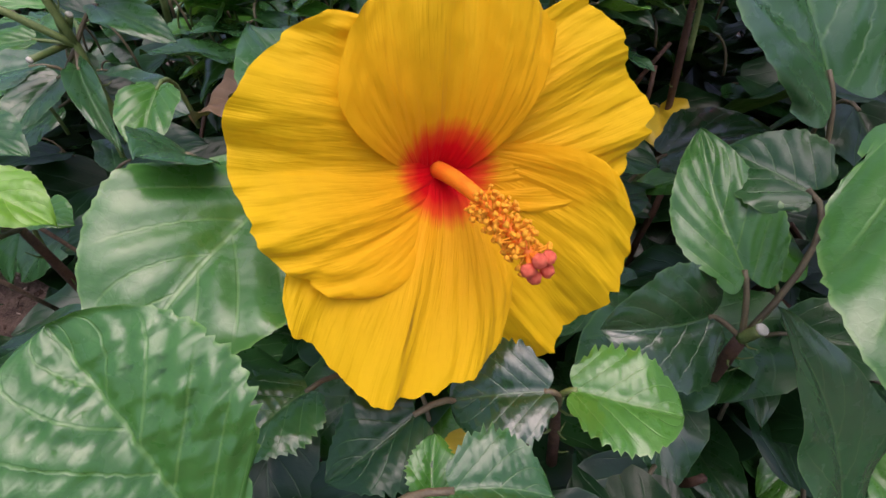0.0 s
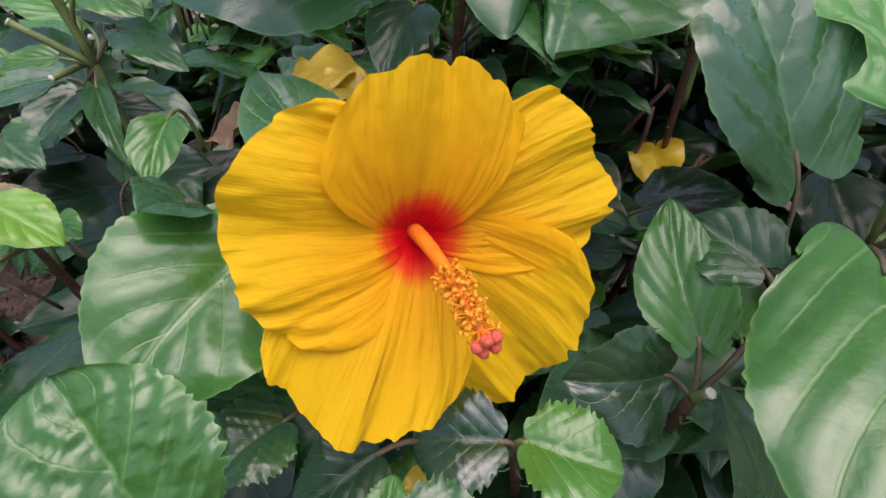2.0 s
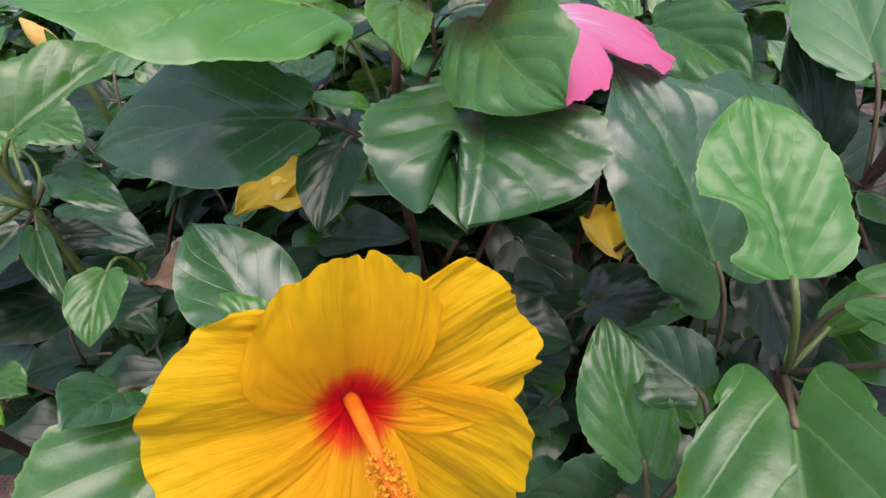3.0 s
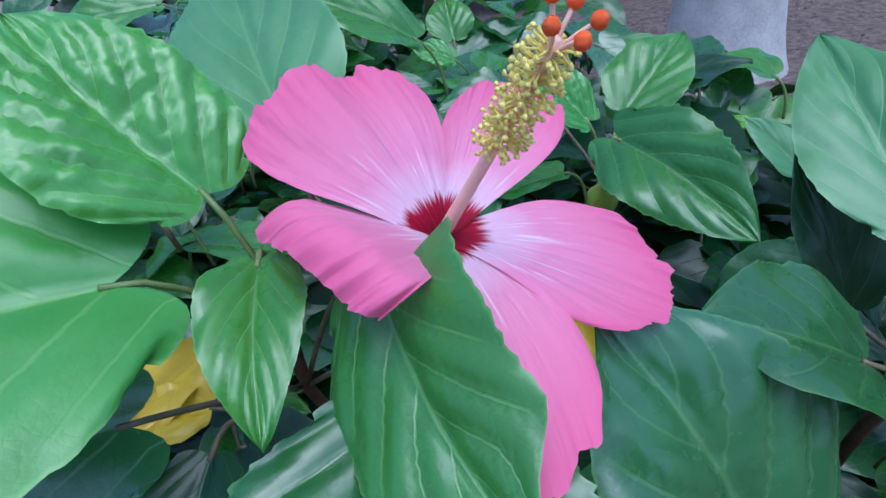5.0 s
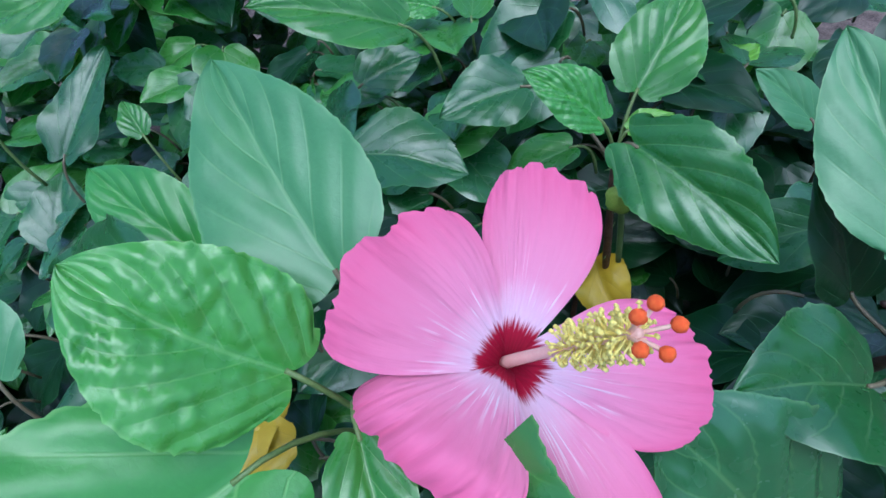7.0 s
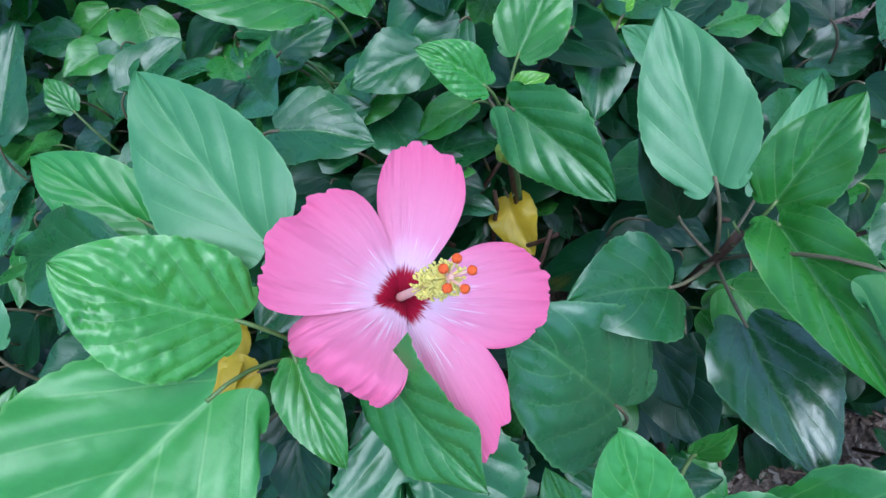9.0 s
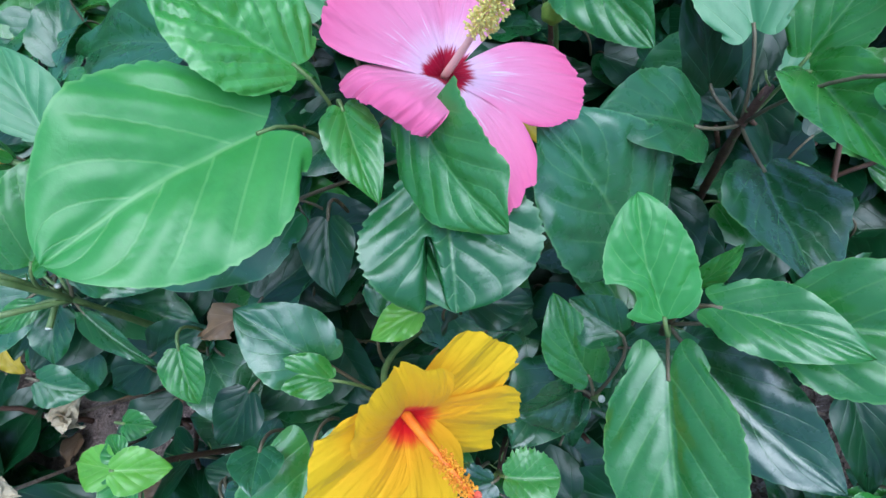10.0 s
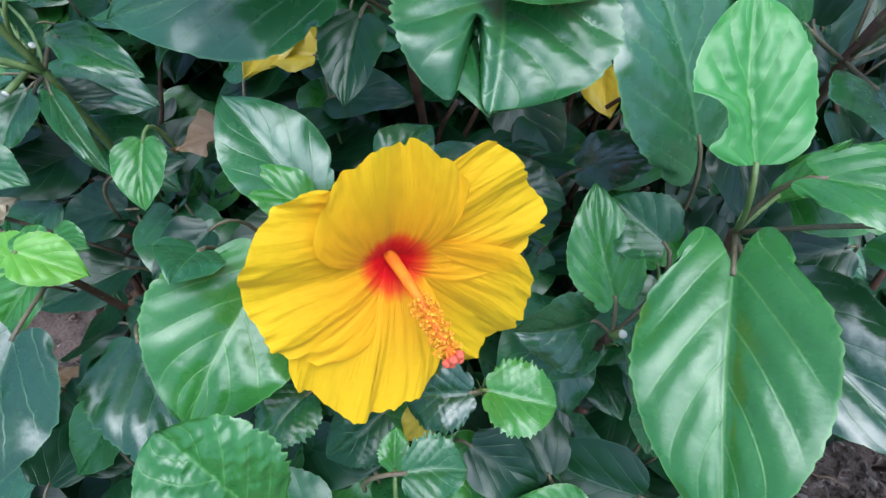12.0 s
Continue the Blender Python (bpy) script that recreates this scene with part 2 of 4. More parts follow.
def blade(length, width, fold=0.16, droop=0.12, lobe=0.1, relief=0.05, wave=0.03, tooth=0.035, rows=27, cols=13, seed=0, nib=None, tip_pull=0.0, pucker=0.006, tear=None, shoulder=0.0):
    """A leaf's blade along +y from its stalk, its face to +z: heart-shaped or oval, folded at the rib, quilted between the veins, toothed."""
    rnd = random.Random(seed)
    phase, phase2, bend = rnd.uniform(0, 6.3), rnd.uniform(0, 6.3), rnd.uniform(-0.05, 0.05)
    teeth = min(13, rows / 3)
    verts, uvs = [], []
    for r in range(rows):
        s = r / (rows - 1)
        f = (s + 0.015) ** 0.43 * (1 - s) ** (0.88 - tip_pull) / 0.435
        f = max(f, (0.55 + 0.8 * lobe) * (1 - s) ** 2.5) if lobe > 0 else f
        for c in range(cols):
            v = 2 * c / (cols - 1) - 1
            a = abs(v)
            square = shoulder if v < 0 else 0.0
            half = 0.5 * width * max(f, square * (1 - 0.3 * s) * min(1, 3.2 * (1 - s)))
            if c in (0, cols - 1):
                notch = (s * teeth * (1 + 0.15 * s) + (0.37 if c else 0)) % 1
                half *= 1 + tooth * (2.4 * (notch if notch < 0.72 else (1 - notch) / 0.28 * 0.72) - 0.85 + 0.5 * rnd.uniform(-1, 1)) * min(1, 5 * (1 - s))
            y = s * length - 1.15 * (0.0 if square else lobe) * length * math.sin(math.pi * a * 0.94) ** 0.8 * (1 - s) ** 4
            x = half * v + bend * length * math.sin(math.pi * s)
            if nib and nib[0] < s < nib[1] and v * nib[2] > 0:
                x *= 1 - nib[3] * math.sin(math.pi * (s - nib[0]) / (nib[1] - nib[0])) ** 0.5
            if tear:
                y -= length * tear[1] * math.exp(-((x / width - tear[0]) / 0.045) ** 2) * max(0.0, s - 0.4)
            puff_fade = min(1, 4 * s) * min(1, 4 * (1 - s))
            q = (5.6 if relief > 0.135 else 4.4) * (s - 0.66 * a + 0.14 * a * a) + (0.4 if v > 0 else 0)
            puff = abs(math.sin(math.pi * q)) ** 0.6 * math.sin(math.pi * min(1, a * 1.02)) ** 0.5 if 0 < a < 1 else 0
            z = fold * half * a - droop * length * s * s + relief * width * 0.5 * puff * math.sin(math.pi * min(1, s + 0.05))
            z += wave * length * a * a * (math.sin(9 * s + phase + 1.7 * v) + 0.5 * math.sin(17 * s + phase2 - v)) - 0.10 * fold * half * a * a
            z += pucker * width * puff_fade * (0.5 * noise.noise((x / width * 9 + seed, y / length * 11, seed)) + 0.8 * noise.noise((x / width * 19 + seed, y / length * 22, seed)))
            z += 0.03 * width * noise.noise((x / width * 2.2 + seed, y / length * 2.6, seed * 0.7)) * min(1, 3 * s)
            z -= 0.012 * length * math.exp(-(v / 0.12) ** 2)
            verts.append((x, y, z))
            uvs.append((s, 0.5 + 0.5 * v))
    return verts, uvs, grid_faces(rows, cols)


def tube(points, radii, sides=7):
    """A round stem through the points."""
    pts = [Vector(p) for p in points]
    verts, faces = [], []
    for i, p in enumerate(pts):
        d = (pts[min(i + 1, len(pts) - 1)] - pts[max(i - 1, 0)]).normalized()
        a = d.orthogonal().normalized() if i == 0 else (a - d * a.dot(d)).normalized()
        b = d.cross(a)
        for k in range(sides):
            w = 2 * math.pi * k / sides
            verts.append(tuple(p + radii[i] * (a * math.cos(w) + b * math.sin(w))))
    n = len(pts)
    for i in range(n - 1):
        for k in range(sides):
            j = (k + 1) % sides
            faces.append((i * sides + k, i * sides + j, (i + 1) * sides + j, (i + 1) * sides + k))
    faces += [tuple(reversed(range(sides))), tuple(range((n - 1) * sides, n * sides))]
    return verts, faces


def curve_points(a, b, c, n):
    a, b, c = Vector(a), Vector(b), Vector(c)
    return [(1 - u) ** 2 * a + 2 * u * (1 - u) * b + u * u * c for u in (i / (n - 1) for i in range(n))]


def ball(radius, rings=6, segs=8, rough=0.0, seed=0):
    rnd = random.Random(seed)
    verts, faces = [(0, 0, radius)], []
    for i in range(1, rings):
        for k in range(segs):
            t, p = math.pi * i / rings, 2 * math.pi * k / segs
            r = radius * (1 + rnd.uniform(-rough, rough))
            verts.append((r * math.sin(t) * math.cos(p), r * math.sin(t) * math.sin(p), r * math.cos(t)))
    verts.append((0, 0, -radius))
    for k in range(segs):
        j = (k + 1) % segs
        faces.append((0, 1 + k, 1 + j))
        for i in range(rings - 2):
            faces.append((1 + i * segs + k, 1 + (i + 1) * segs + k, 1 + (i + 1) * segs + j, 1 + i * segs + j))
        faces.append((len(verts) - 1, 1 + (rings - 2) * segs + j, 1 + (rings - 2) * segs + k))
    return verts, faces


def upright(y_axis, normal, at):
    """The frame at a place whose y runs along y_axis and whose z is as near the normal as it can be."""
    y = Vector(y_axis).normalized()
    x = y.cross(Vector(normal)).normalized()
    z = x.cross(y)
    return Matrix.Translation(at) @ Matrix((x, y, z)).transposed().to_4x4()


SHAPE = {  # fold, droop, lobe, relief, wave, tooth
    "dark": (0.30, 0.14, 0.04, 0.050, 0.026, 0.014),
    "mid": (0.24, 0.14, 0.06, 0.062, 0.030, 0.028),
    "slick": (0.24, 0.14, 0.08, 0.085, 0.030, 0.030),
    "bright": (0.28, 0.14, 0.06, 0.090, 0.028, 0.019),
    "lime": (0.16, 0.10, 0.14, 0.120, 0.022, 0.017),
    "pale": (0.16, 0.10, 0.07, 0.055, 0.014, 0.013),
    "pale2": (0.20, 0.14, 0.12, 0.060, 0.028, 0.017),
    "quilt": (0.20, 0.12, 0.10, 0.150, 0.022, 0.019),
    "fresh": (0.18, 0.14, 0.12, 0.085, 0.026, 0.020),
    "young": (0.26, 0.12, 0.06, 0.130, 0.034, 0.028),
    "yellow": (0.30, 0.15, 0.03, 0.10, 0.060, 0.017),
    "brown": (0.50, 0.20, 0.03, 0.12, 0.120, 0.028),
}
LOOKS = {
    "dark": "glossy dark green leaf, toned darker for shaded gaps", "mid": "green toothed leaf", "bright": "bright green glossy leaf", "slick": "polished dark green leaf", "lime": "broad light green leaf",
    "pale": "matt grey-green leaf, sky sheen put into its colour", "pale2": "waxy green leaf", "fresh": "broad fresh green leaf", "quilt": "puckered light green leaf", "young": "young yellow-green leaf",
}


def shrub_of(p):
    if p[0] < -0.11:
        return shrub_left
    if p[0] > 0.2:
        return shrub_right
    return shrub_back if p[1] > 0.23 else shrub_front


COUNT = [0]


def leaf(kind, base, tip, normal, width, stalk=0.045, joint=None, **extra):
    """One leaf of a shrub, with its stalk, from where its blade begins to its tip."""
    COUNT[0] += 1
    base, tip, normal = Vector(base), Vector(tip), Vector(normal).normalized()
    parent = shrub_of(base)
    length = (tip - base).length
    keys = dict(zip(("fold", "droop", "lobe", "relief", "wave", "tooth"), SHAPE[kind]))
    keys.update(extra)
    if kind == "quilt" and "pucker" not in keys:
        keys["pucker"] = 0.05
    if kind in ("quilt", "lime", "bright", "pale", "fresh") and "rows" not in keys:
        keys.update(rows=41, cols=21)
    if length > 0.14:
        length = 0.14
    m = upright(tip - base + normal * keys["droop"] * length * 0.9, normal, base)
    verts, uvs, faces = blade(length, width, seed=COUNT[0], **keys)
    ob = mesh_object("leaf", verts, faces, LEAF[kind], parent, m, LOOKS.get(kind, ""), uvs)
    if stalk:
        back = -(tip - base).normalized()
        end = base + back * stalk * 0.55 + Vector((0, 0, -stalk * 0.8)) - normal * 0.008
        if joint is not None:
            end = Vector(joint)
            stalk = (end - base).length * 0.6
        pts = curve_points(base + (tip - base) * 0.02, base + back * stalk * 0.5 - normal * 0.003, end, 7)
        v, f = tube(pts, [0.0011 + 0.0002 * i / 6 for i in range(7)], 6)
        mesh_object("petiole", v, f, GREEN_STEM if kind in ("lime", "quilt", "young", "bright") else PETIOLE, ob)
    return ob


def petal(parent, origin, axis, tip, one, other, mat, hump=0.10, ruffle=1.0, claw=0.2, swell=0.9, folds=5, seed=0, eye=None, curl=0.0, wander=0.05):
    """A petal from the throat to its tip, as wide as from one to the other at its widest; rounded, ruffled, nicked and lobed at its rim.
    eye: how far from the throat the colour at its foot reaches, the same for all the petals of a flower. curl: how far the rim bends back."""
    rnd = random.Random(seed)
    origin, axis, tip = Vector(origin), Vector(axis).normalized(), Vector(tip)
    span = tip - origin
    reach = span.length
    along = span / reach
    sides = []
    for p in (Vector(one), Vector(other)):
        d = p - tip
        back = d.dot(along)
        sides.append((back, d - along * back))
    ph = [rnd.uniform(0, 6.3) for _ in range(6)]
    rows, cols = 48, 97
    width = (Vector(one) - Vector(other)).length
    verts, uvs = [], []
    for r in range(rows):
        u = r / (rows - 1)
        for c in range(cols):
            v = 2 * c / (cols - 1) - 1
            a = abs(v)
            back, out = sides[0 if v < 0 else 1]
            turn = a * math.pi / 2
            lobes = noise.noise((v * 2.4 + ph[0], seed, 1)) + 0.55 * noise.noise((v * 6 + ph[1], seed, 2)) + 0.22 * noise.noise((v * 17, seed, 3))
            nick = max(0.0, noise.noise((v * 9 + ph[2], seed, 5)) - 0.22)
            edge = 1 + wander * lobes - 0.10 * nick
            w = u * edge
            g = claw + (1 - claw) * math.sin(min(1.0, w) * math.pi / 2) ** swell
            far = reach + back * (1 - math.cos(turn))
            wave = 0.06 * noise.noise((u * 2.2, v * 2 + ph[3], seed)) * u
            p = origin + along * far * w + out * math.sin(turn + wave) * g
            p += axis * reach * hump * 4 * w * (1 - w) * (1 - 0.5 * w) * (1 - 0.35 * a)
            q = math.copysign(math.sin(turn), v)
            fade = u ** 1.6
            z = 0.030 * ruffle * width * fade * math.sin(folds * q * 1.6 + ph[4] + 1.2 * noise.noise((q * 2, u * 1.4, seed)))
            z += 0.045 * ruffle * width * u ** 3.2 * noise.noise((q * 3.6 + ph[5], u * 1.6, seed + 2))
            z += 0.028 * ruffle * width * u ** 5 * noise.noise((q * 9, u * 2.0, seed + 7))
            z += width * min(1, 2.2 * u) * (0.013 * noise.noise((q * 9 + 1.5 * u, u * 1.5, seed + 9)) + 0.008 * noise.noise((q * 21 + 2.5 * u, u * 2.6, seed + 4)))
            z += 0.010 * width * u * u * noise.noise((q * 8 + seed, u * 9, 3)) + 0.005 * width * u * u * noise.noise((q * 17 + seed, u * 18, 6))
            z -= curl * width * max(0.0, u - 0.72) ** 2 * 6
            p = p + axis * z
            verts.append(tuple(p))
            gone = p - origin
            if eye:
                hub = (gone - axis * gone.dot(axis)).length / eye
                uvs.append((min(0.99, hub), 0.5 + 0.5 * q))
            else:
                uvs.append((min(0.99, w), 0.5 + 0.5 * q))
    return mesh_object("petal", verts, grid_faces(rows, cols), mat, parent, None, "", uvs)


def column(parent, base, bend, tip, radius, mat, pollen, stigma, anthers, first, spread, fork, dot, pad, seed, name_label):
    """The pistil: a tapering tube, anthers on threads round its outer part, and five stigma pads at its end."""
    rnd = random.Random(seed)
    pts = curve_points(base, bend, tip, 14)
    v, f = tube(pts, [radius * (1.5 - 0.8 * i / 13) for i in range(14)], 10)
    col = mesh_object("staminal_column", v, f, mat, parent, None, name_label)
    vb, fb = ball(dot, 5, 7, 0.32, seed)
    me = bpy.data.meshes.new("anther")
    me.from_pydata(vb, [], fb)
    me.materials.append(pollen)
    me.polygons.foreach_set("use_smooth", [True] * len(me.polygons))
    threads, tfaces = [], []
    for i in range(anthers):
        u = first + (0.97 - first) * (i + rnd.random()) / anthers
        k = min(12, int(u * 13))
        p = pts[k].lerp(pts[k + 1], u * 13 - k)
        d = (pts[k + 1] - pts[k]).normalized()
        side = Matrix.Rotation(i * 2.4 + rnd.uniform(-0.3, 0.3), 3, d) @ d.orthogonal().normalized()
        end = p + side * spread * rnd.uniform(0.6, 1.1) + d * spread * rnd.uniform(-0.1, 0.6)
        tv, tf = tube([p, (p + end) / 2 + d * 0.0006, end], [0.0003] * 3, 4)
        n0 = len(threads)
        threads += tv
        tfaces += [tuple(n0 + j for j in face) for face in tf]
        ob = new("anther", me)
        ob.parent = col
        ob.matrix_basis = Matrix.Translation(end) @ Matrix.Diagonal((rnd.uniform(0.7, 1.3), rnd.uniform(0.7, 1.3), rnd.uniform(0.6, 1.4), 1))
    mesh_object("filament_brush", threads, tfaces, pollen, col)
    d = (pts[-1] - pts[-2]).normalized()
    for i in range(5):
        side = Matrix.Rotation(i * 2 * math.pi / 5 + 0.4, 3, d) @ d.orthogonal().normalized()
        end = pts[-1] + side * fork + d * fork * rnd.uniform(0.7, 1.2)
        tv, tf = tube(curve_points(pts[-2], pts[-1] + side * fork * 0.2, end, 5), [radius * 0.35] * 5, 6)
        branch = mesh_object("style_branch", tv, tf, mat, parent)
        bv, bf = ball(pad, 12, 18, 0.10, seed + i)
        mesh_object("stigma", bv, bf, stigma, branch, Matrix.Translation(end), "fuzzy coral-red stigma pad" if stigma is STIGMA_RED else "fuzzy orange stigma pad")
    return col


def calyx(parent, origin, axis, length, reach):
    """The green cup behind the petals, with pointed sepals, and the flower's stalk."""
    axis = Vector(axis).normalized()
    for i in range(5):
        side = Matrix.Rotation(i * 2 * math.pi / 5, 3, axis) @ axis.orthogonal().normalized()
        m = upright(axis * 0.9 + side * 0.45, side, Vector(origin) - axis * length * 0.7 + side * 0.003)
        v, uv, f = blade(length, length * 0.45, 0.3, -0.1, 0.0, 0.02, 0.0, 0.0, 9, 5, i)
        mesh_object("sepal", v, f, LEAF["bright"], parent, m, "green pointed sepal", uv)
    start = Vector(origin) - axis * length * 0.6
    v, f = tube(curve_points(start, start - axis * 0.03, Vector(reach), 9), [0.0022] * 9, 8)
    mesh_object("flower_stalk", v, f, GREEN_STEM, parent, None, "thin green flower stalk")


# ---- ground and distance ----
def bed_height(x, y):
    near = max(0.0, 1 - max(abs(x - 0.1) / 3.0, abs(y - 0.7) / 2.6))
    return 0.03 * min(1, near * 4) * (noise.noise((x * 2.1, y * 2.1, 0)) + 0.5 * noise.noise((x * 9, y * 9, 3)))


def ground():
    """One sheet: fine under the hedge, coarser out to the horizon."""
    lines_x = np.concatenate([[-400, -120, -40, -15, -6], np.arange(-3, 3.41, 0.05), [6, 15, 40, 120, 400]])
    lines_y = np.concatenate([[-400, -120, -40, -15, -5], np.arange(-2, 3.41, 0.05), [6, 15, 40, 120, 400]])
    verts = [(x, y, bed_height(x, y)) for y in lines_y for x in lines_x]
    ob = mesh_object("ground", verts, grid_faces(len(lines_y), len(lines_x)), SOIL)
    tagged(ob, "bare brown garden soil with bark litter", "ground", kind="structure")


ground()

# ---- the hedge's leaves, largest and nearest first ----
shrub_front = thing("hibiscus_shrub", Matrix.Translation((0.05, 0.22, 0)), "low hibiscus shrub with dark glossy leaves round a yellow flower", "shrub", "hibiscus hedge")
shrub_back = thing("hibiscus_shrub", Matrix.Translation((0.10, 0.42, 0)), "leafy green hibiscus shrub round a pink flower", "shrub", "hibiscus hedge")
shrub_left = thing("hibiscus_shrub", Matrix.Translation((-0.30, 0.38, 0)), "sparse hibiscus shrub with small leaves and bare soil beneath", "shrub", "hibiscus hedge")
shrub_right = thing("hibiscus_shrub", Matrix.Translation((0.38, 0.32, 0)), "hibiscus shrub with broad toothed leaves over bark litter", "shrub", "hibiscus hedge")

HUB_RIGHT, HUB_PINK, HUB_BACK = (0.284, 0.276, 0.340), (0.028, 0.322, 0.355), (0.212, 0.432, 0.370)
HUB_NEAR, HUB_LOW, HUB_DARK = (0.183, 0.168, 0.325), (0.060, 0.126, 0.250), (0.138, 0.153, 0.254)
HUB_LEFT, HUB_YOUNG, HUB_SHOOT = (-0.200, 0.310, 0.350), (-0.166, 0.188, 0.300), (-0.187, 0.300, 0.351)
leaf("lime", (0.003, 0.287, 0.449), (-0.086, 0.231, 0.468), (0.42, -0.39, 0.82), 0.092, joint=HUB_PINK, tip_pull=0.22, lobe=0.13, relief=0.10)
leaf("quilt", (0.029, 0.311, 0.461), (-0.013, 0.337, 0.517), (0.51, -0.57, 0.65), 0.058, joint=HUB_PINK, lobe=0.05, tip_pull=0.12)
leaf("pale", (0.053, 0.339, 0.468), (0.029, 0.434, 0.516), (-0.05, -0.46, 0.89), 0.067, lobe=0.04)
leaf("lime", (-0.064, 0.466, 0.403), (-0.115, 0.530, 0.443), (0.05, -0.50, 0.86), 0.060)
leaf("mid", (-0.044, 0.387, 0.446), (-0.178, 0.493, 0.409), (-0.41, -0.20, 0.89), 0.064)
leaf("pale", (-0.181, 0.415, 0.402), (-0.191, 0.470, 0.439), (0.22, -0.52, 0.83), 0.050)
leaf("mid", (-0.259, 0.619, 0.335), (-0.244, 0.683, 0.372), (0.17, -0.51, 0.84), 0.063)
leaf("mid", (0.063, 0.450, 0.435), (0.118, 0.417, 0.421), (0.12, -0.22, 0.97), 0.056)
leaf("fresh", (0.210, 0.406, 0.406), (0.236, 0.322, 0.386), (-0.57, -0.36, 0.74), 0.055, joint=HUB_BACK, tooth=0.03)
leaf("bright", (0.237, 0.453, 0.403), (0.288, 0.485, 0.436), (-0.23, -0.50, 0.84), 0.052, joint=HUB_BACK)
leaf("quilt", (0.202, 0.433, 0.410), (0.168, 0.457, 0.442), (0.15, -0.70, 0.70), 0.034, joint=HUB_BACK)
leaf("mid", (0.176, 0.489, 0.410), (0.118, 0.486, 0.412), (0.07, -0.51, 0.86), 0.048, joint=HUB_BACK)
leaf("bright", (0.116, 0.544, 0.451), (0.031, 0.541, 0.496), (0.42, -0.51, 0.75), 0.058)
leaf("quilt", (0.154, 0.647, 0.408), (0.117, 0.657, 0.422), (0.14, -0.58, 0.80), 0.031)
leaf("dark", (0.281, 0.311, 0.345), (0.266, 0.347, 0.414), (-0.17, -0.89, 0.42), 0.039, joint=HUB_RIGHT)
leaf("pale", (0.285, 0.301, 0.398), (0.301, 0.390, 0.448), (-0.42, -0.39, 0.82), 0.058, joint=HUB_RIGHT)
leaf("pale", (0.341, 0.307, 0.338), (0.418, 0.357, 0.360), (-0.19, -0.14, 0.97), 0.031, joint=HUB_RIGHT)
leaf("bright", (0.311, 0.279, 0.384), (0.350, 0.293, 0.434), (-0.69, -0.35, 0.64), 0.044, joint=HUB_RIGHT)
leaf("bright", (0.302, 0.267, 0.386), (0.264, 0.168, 0.419), (-0.22, 0.39, 0.89), 0.043, joint=HUB_RIGHT, fold=0.6)
leaf("mid", (0.238, 0.264, 0.371), (0.176, 0.271, 0.403), (0.42, -0.29, 0.86), 0.062, joint=HUB_RIGHT)
leaf("pale2", (0.183, 0.223, 0.335), (0.140, 0.273, 0.418), (0.32, -0.76, 0.56), 0.094, lobe=0.14, relief=0.10, rows=41, cols=21)
leaf("lime", (0.162, 0.157, 0.380), (0.164, 0.205, 0.420), (-0.07, -0.64, 0.77), 0.039, joint=HUB_NEAR, tip_pull=0.2, pucker=0.03, lobe=0.0, nib=(0.12, 0.42, -1, 0.5), relief=0.08)
leaf("slick", (0.267, 0.231, 0.354), (0.247, 0.150, 0.360), (0.11, 0.11, 0.99), 0.062, joint=HUB_RIGHT)
leaf("fresh", (0.192, 0.157, 0.371), (0.233, 0.114, 0.382), (-0.36, -0.11, 0.93), 0.036, joint=HUB_NEAR)
leaf("bright", (0.208, 0.184, 0.331), (0.227, 0.188, 0.361), (-0.74, -0.42, 0.53), 0.014, joint=HUB_NEAR)
leaf("fresh", (0.224, 0.141, 0.358), (0.290, 0.097, 0.386), (-0.49, -0.22, 0.84), 0.064, joint=HUB_NEAR)
leaf("fresh", (0.298, 0.212, 0.426), (0.331, 0.130, 0.433), (-0.42, -0.10, 0.90), 0.056, joint=HUB_RIGHT)
leaf("fresh", (0.164, 0.138, 0.339), (0.138, 0.050, 0.308), (-0.42, 0.05, 0.90), 0.061, joint=HUB_NEAR, tip_pull=0.2, lobe=0.18, droop=0.2)
leaf("slick", (0.194, 0.145, 0.310), (0.228, 0.064, 0.308), (-0.30, -0.22, 0.93), 0.058, joint=HUB_NEAR)
leaf("fresh", (0.136, 0.162, 0.281), (0.129, 0.210, 0.320), (-0.21, -0.63, 0.75), 0.038, joint=HUB_DARK, lobe=0.1, fold=0.2)
leaf("mid", (0.159, 0.178, 0.307), (0.138, 0.205, 0.314), (-0.35, -0.48, 0.81), 0.037, joint=HUB_DARK, lobe=0.1)
leaf("pale2", (-0.024, 0.209, 0.331), (-0.062, 0.244, 0.365), (0.36, -0.43, 0.83), 0.051)
leaf("bright", (-0.021, 0.196, 0.329), (-0.056, 0.208, 0.346), (0.29, -0.39, 0.87), 0.027)
leaf("fresh", (-0.040, 0.158, 0.324), (-0.067, 0.099, 0.305), (0.37, -0.38, 0.84), 0.066, relief=0.06, tip_pull=0.12, lobe=0.20)
leaf("fresh", (-0.031, 0.064, 0.303), (-0.058, 0.086, 0.339), (0.30, -0.70, 0.65), 0.042, relief=0.15, tooth=0.06, pucker=0.05, rows=49, cols=25, tip_pull=0.36)
leaf("mid", (-0.030, 0.124, 0.266), (-0.049, 0.099, 0.264), (0.10, -0.35, 0.93), 0.030, tooth=0.11, relief=0.14, rows=33, cols=15, tip_pull=0.15)
leaf("slick", (0.054, 0.119, 0.269), (0.021, 0.121, 0.262), (-0.22, -0.42, 0.88), 0.031, joint=HUB_LOW, tooth=0.11, relief=0.14, rows=33, cols=15, tip_pull=0.3)
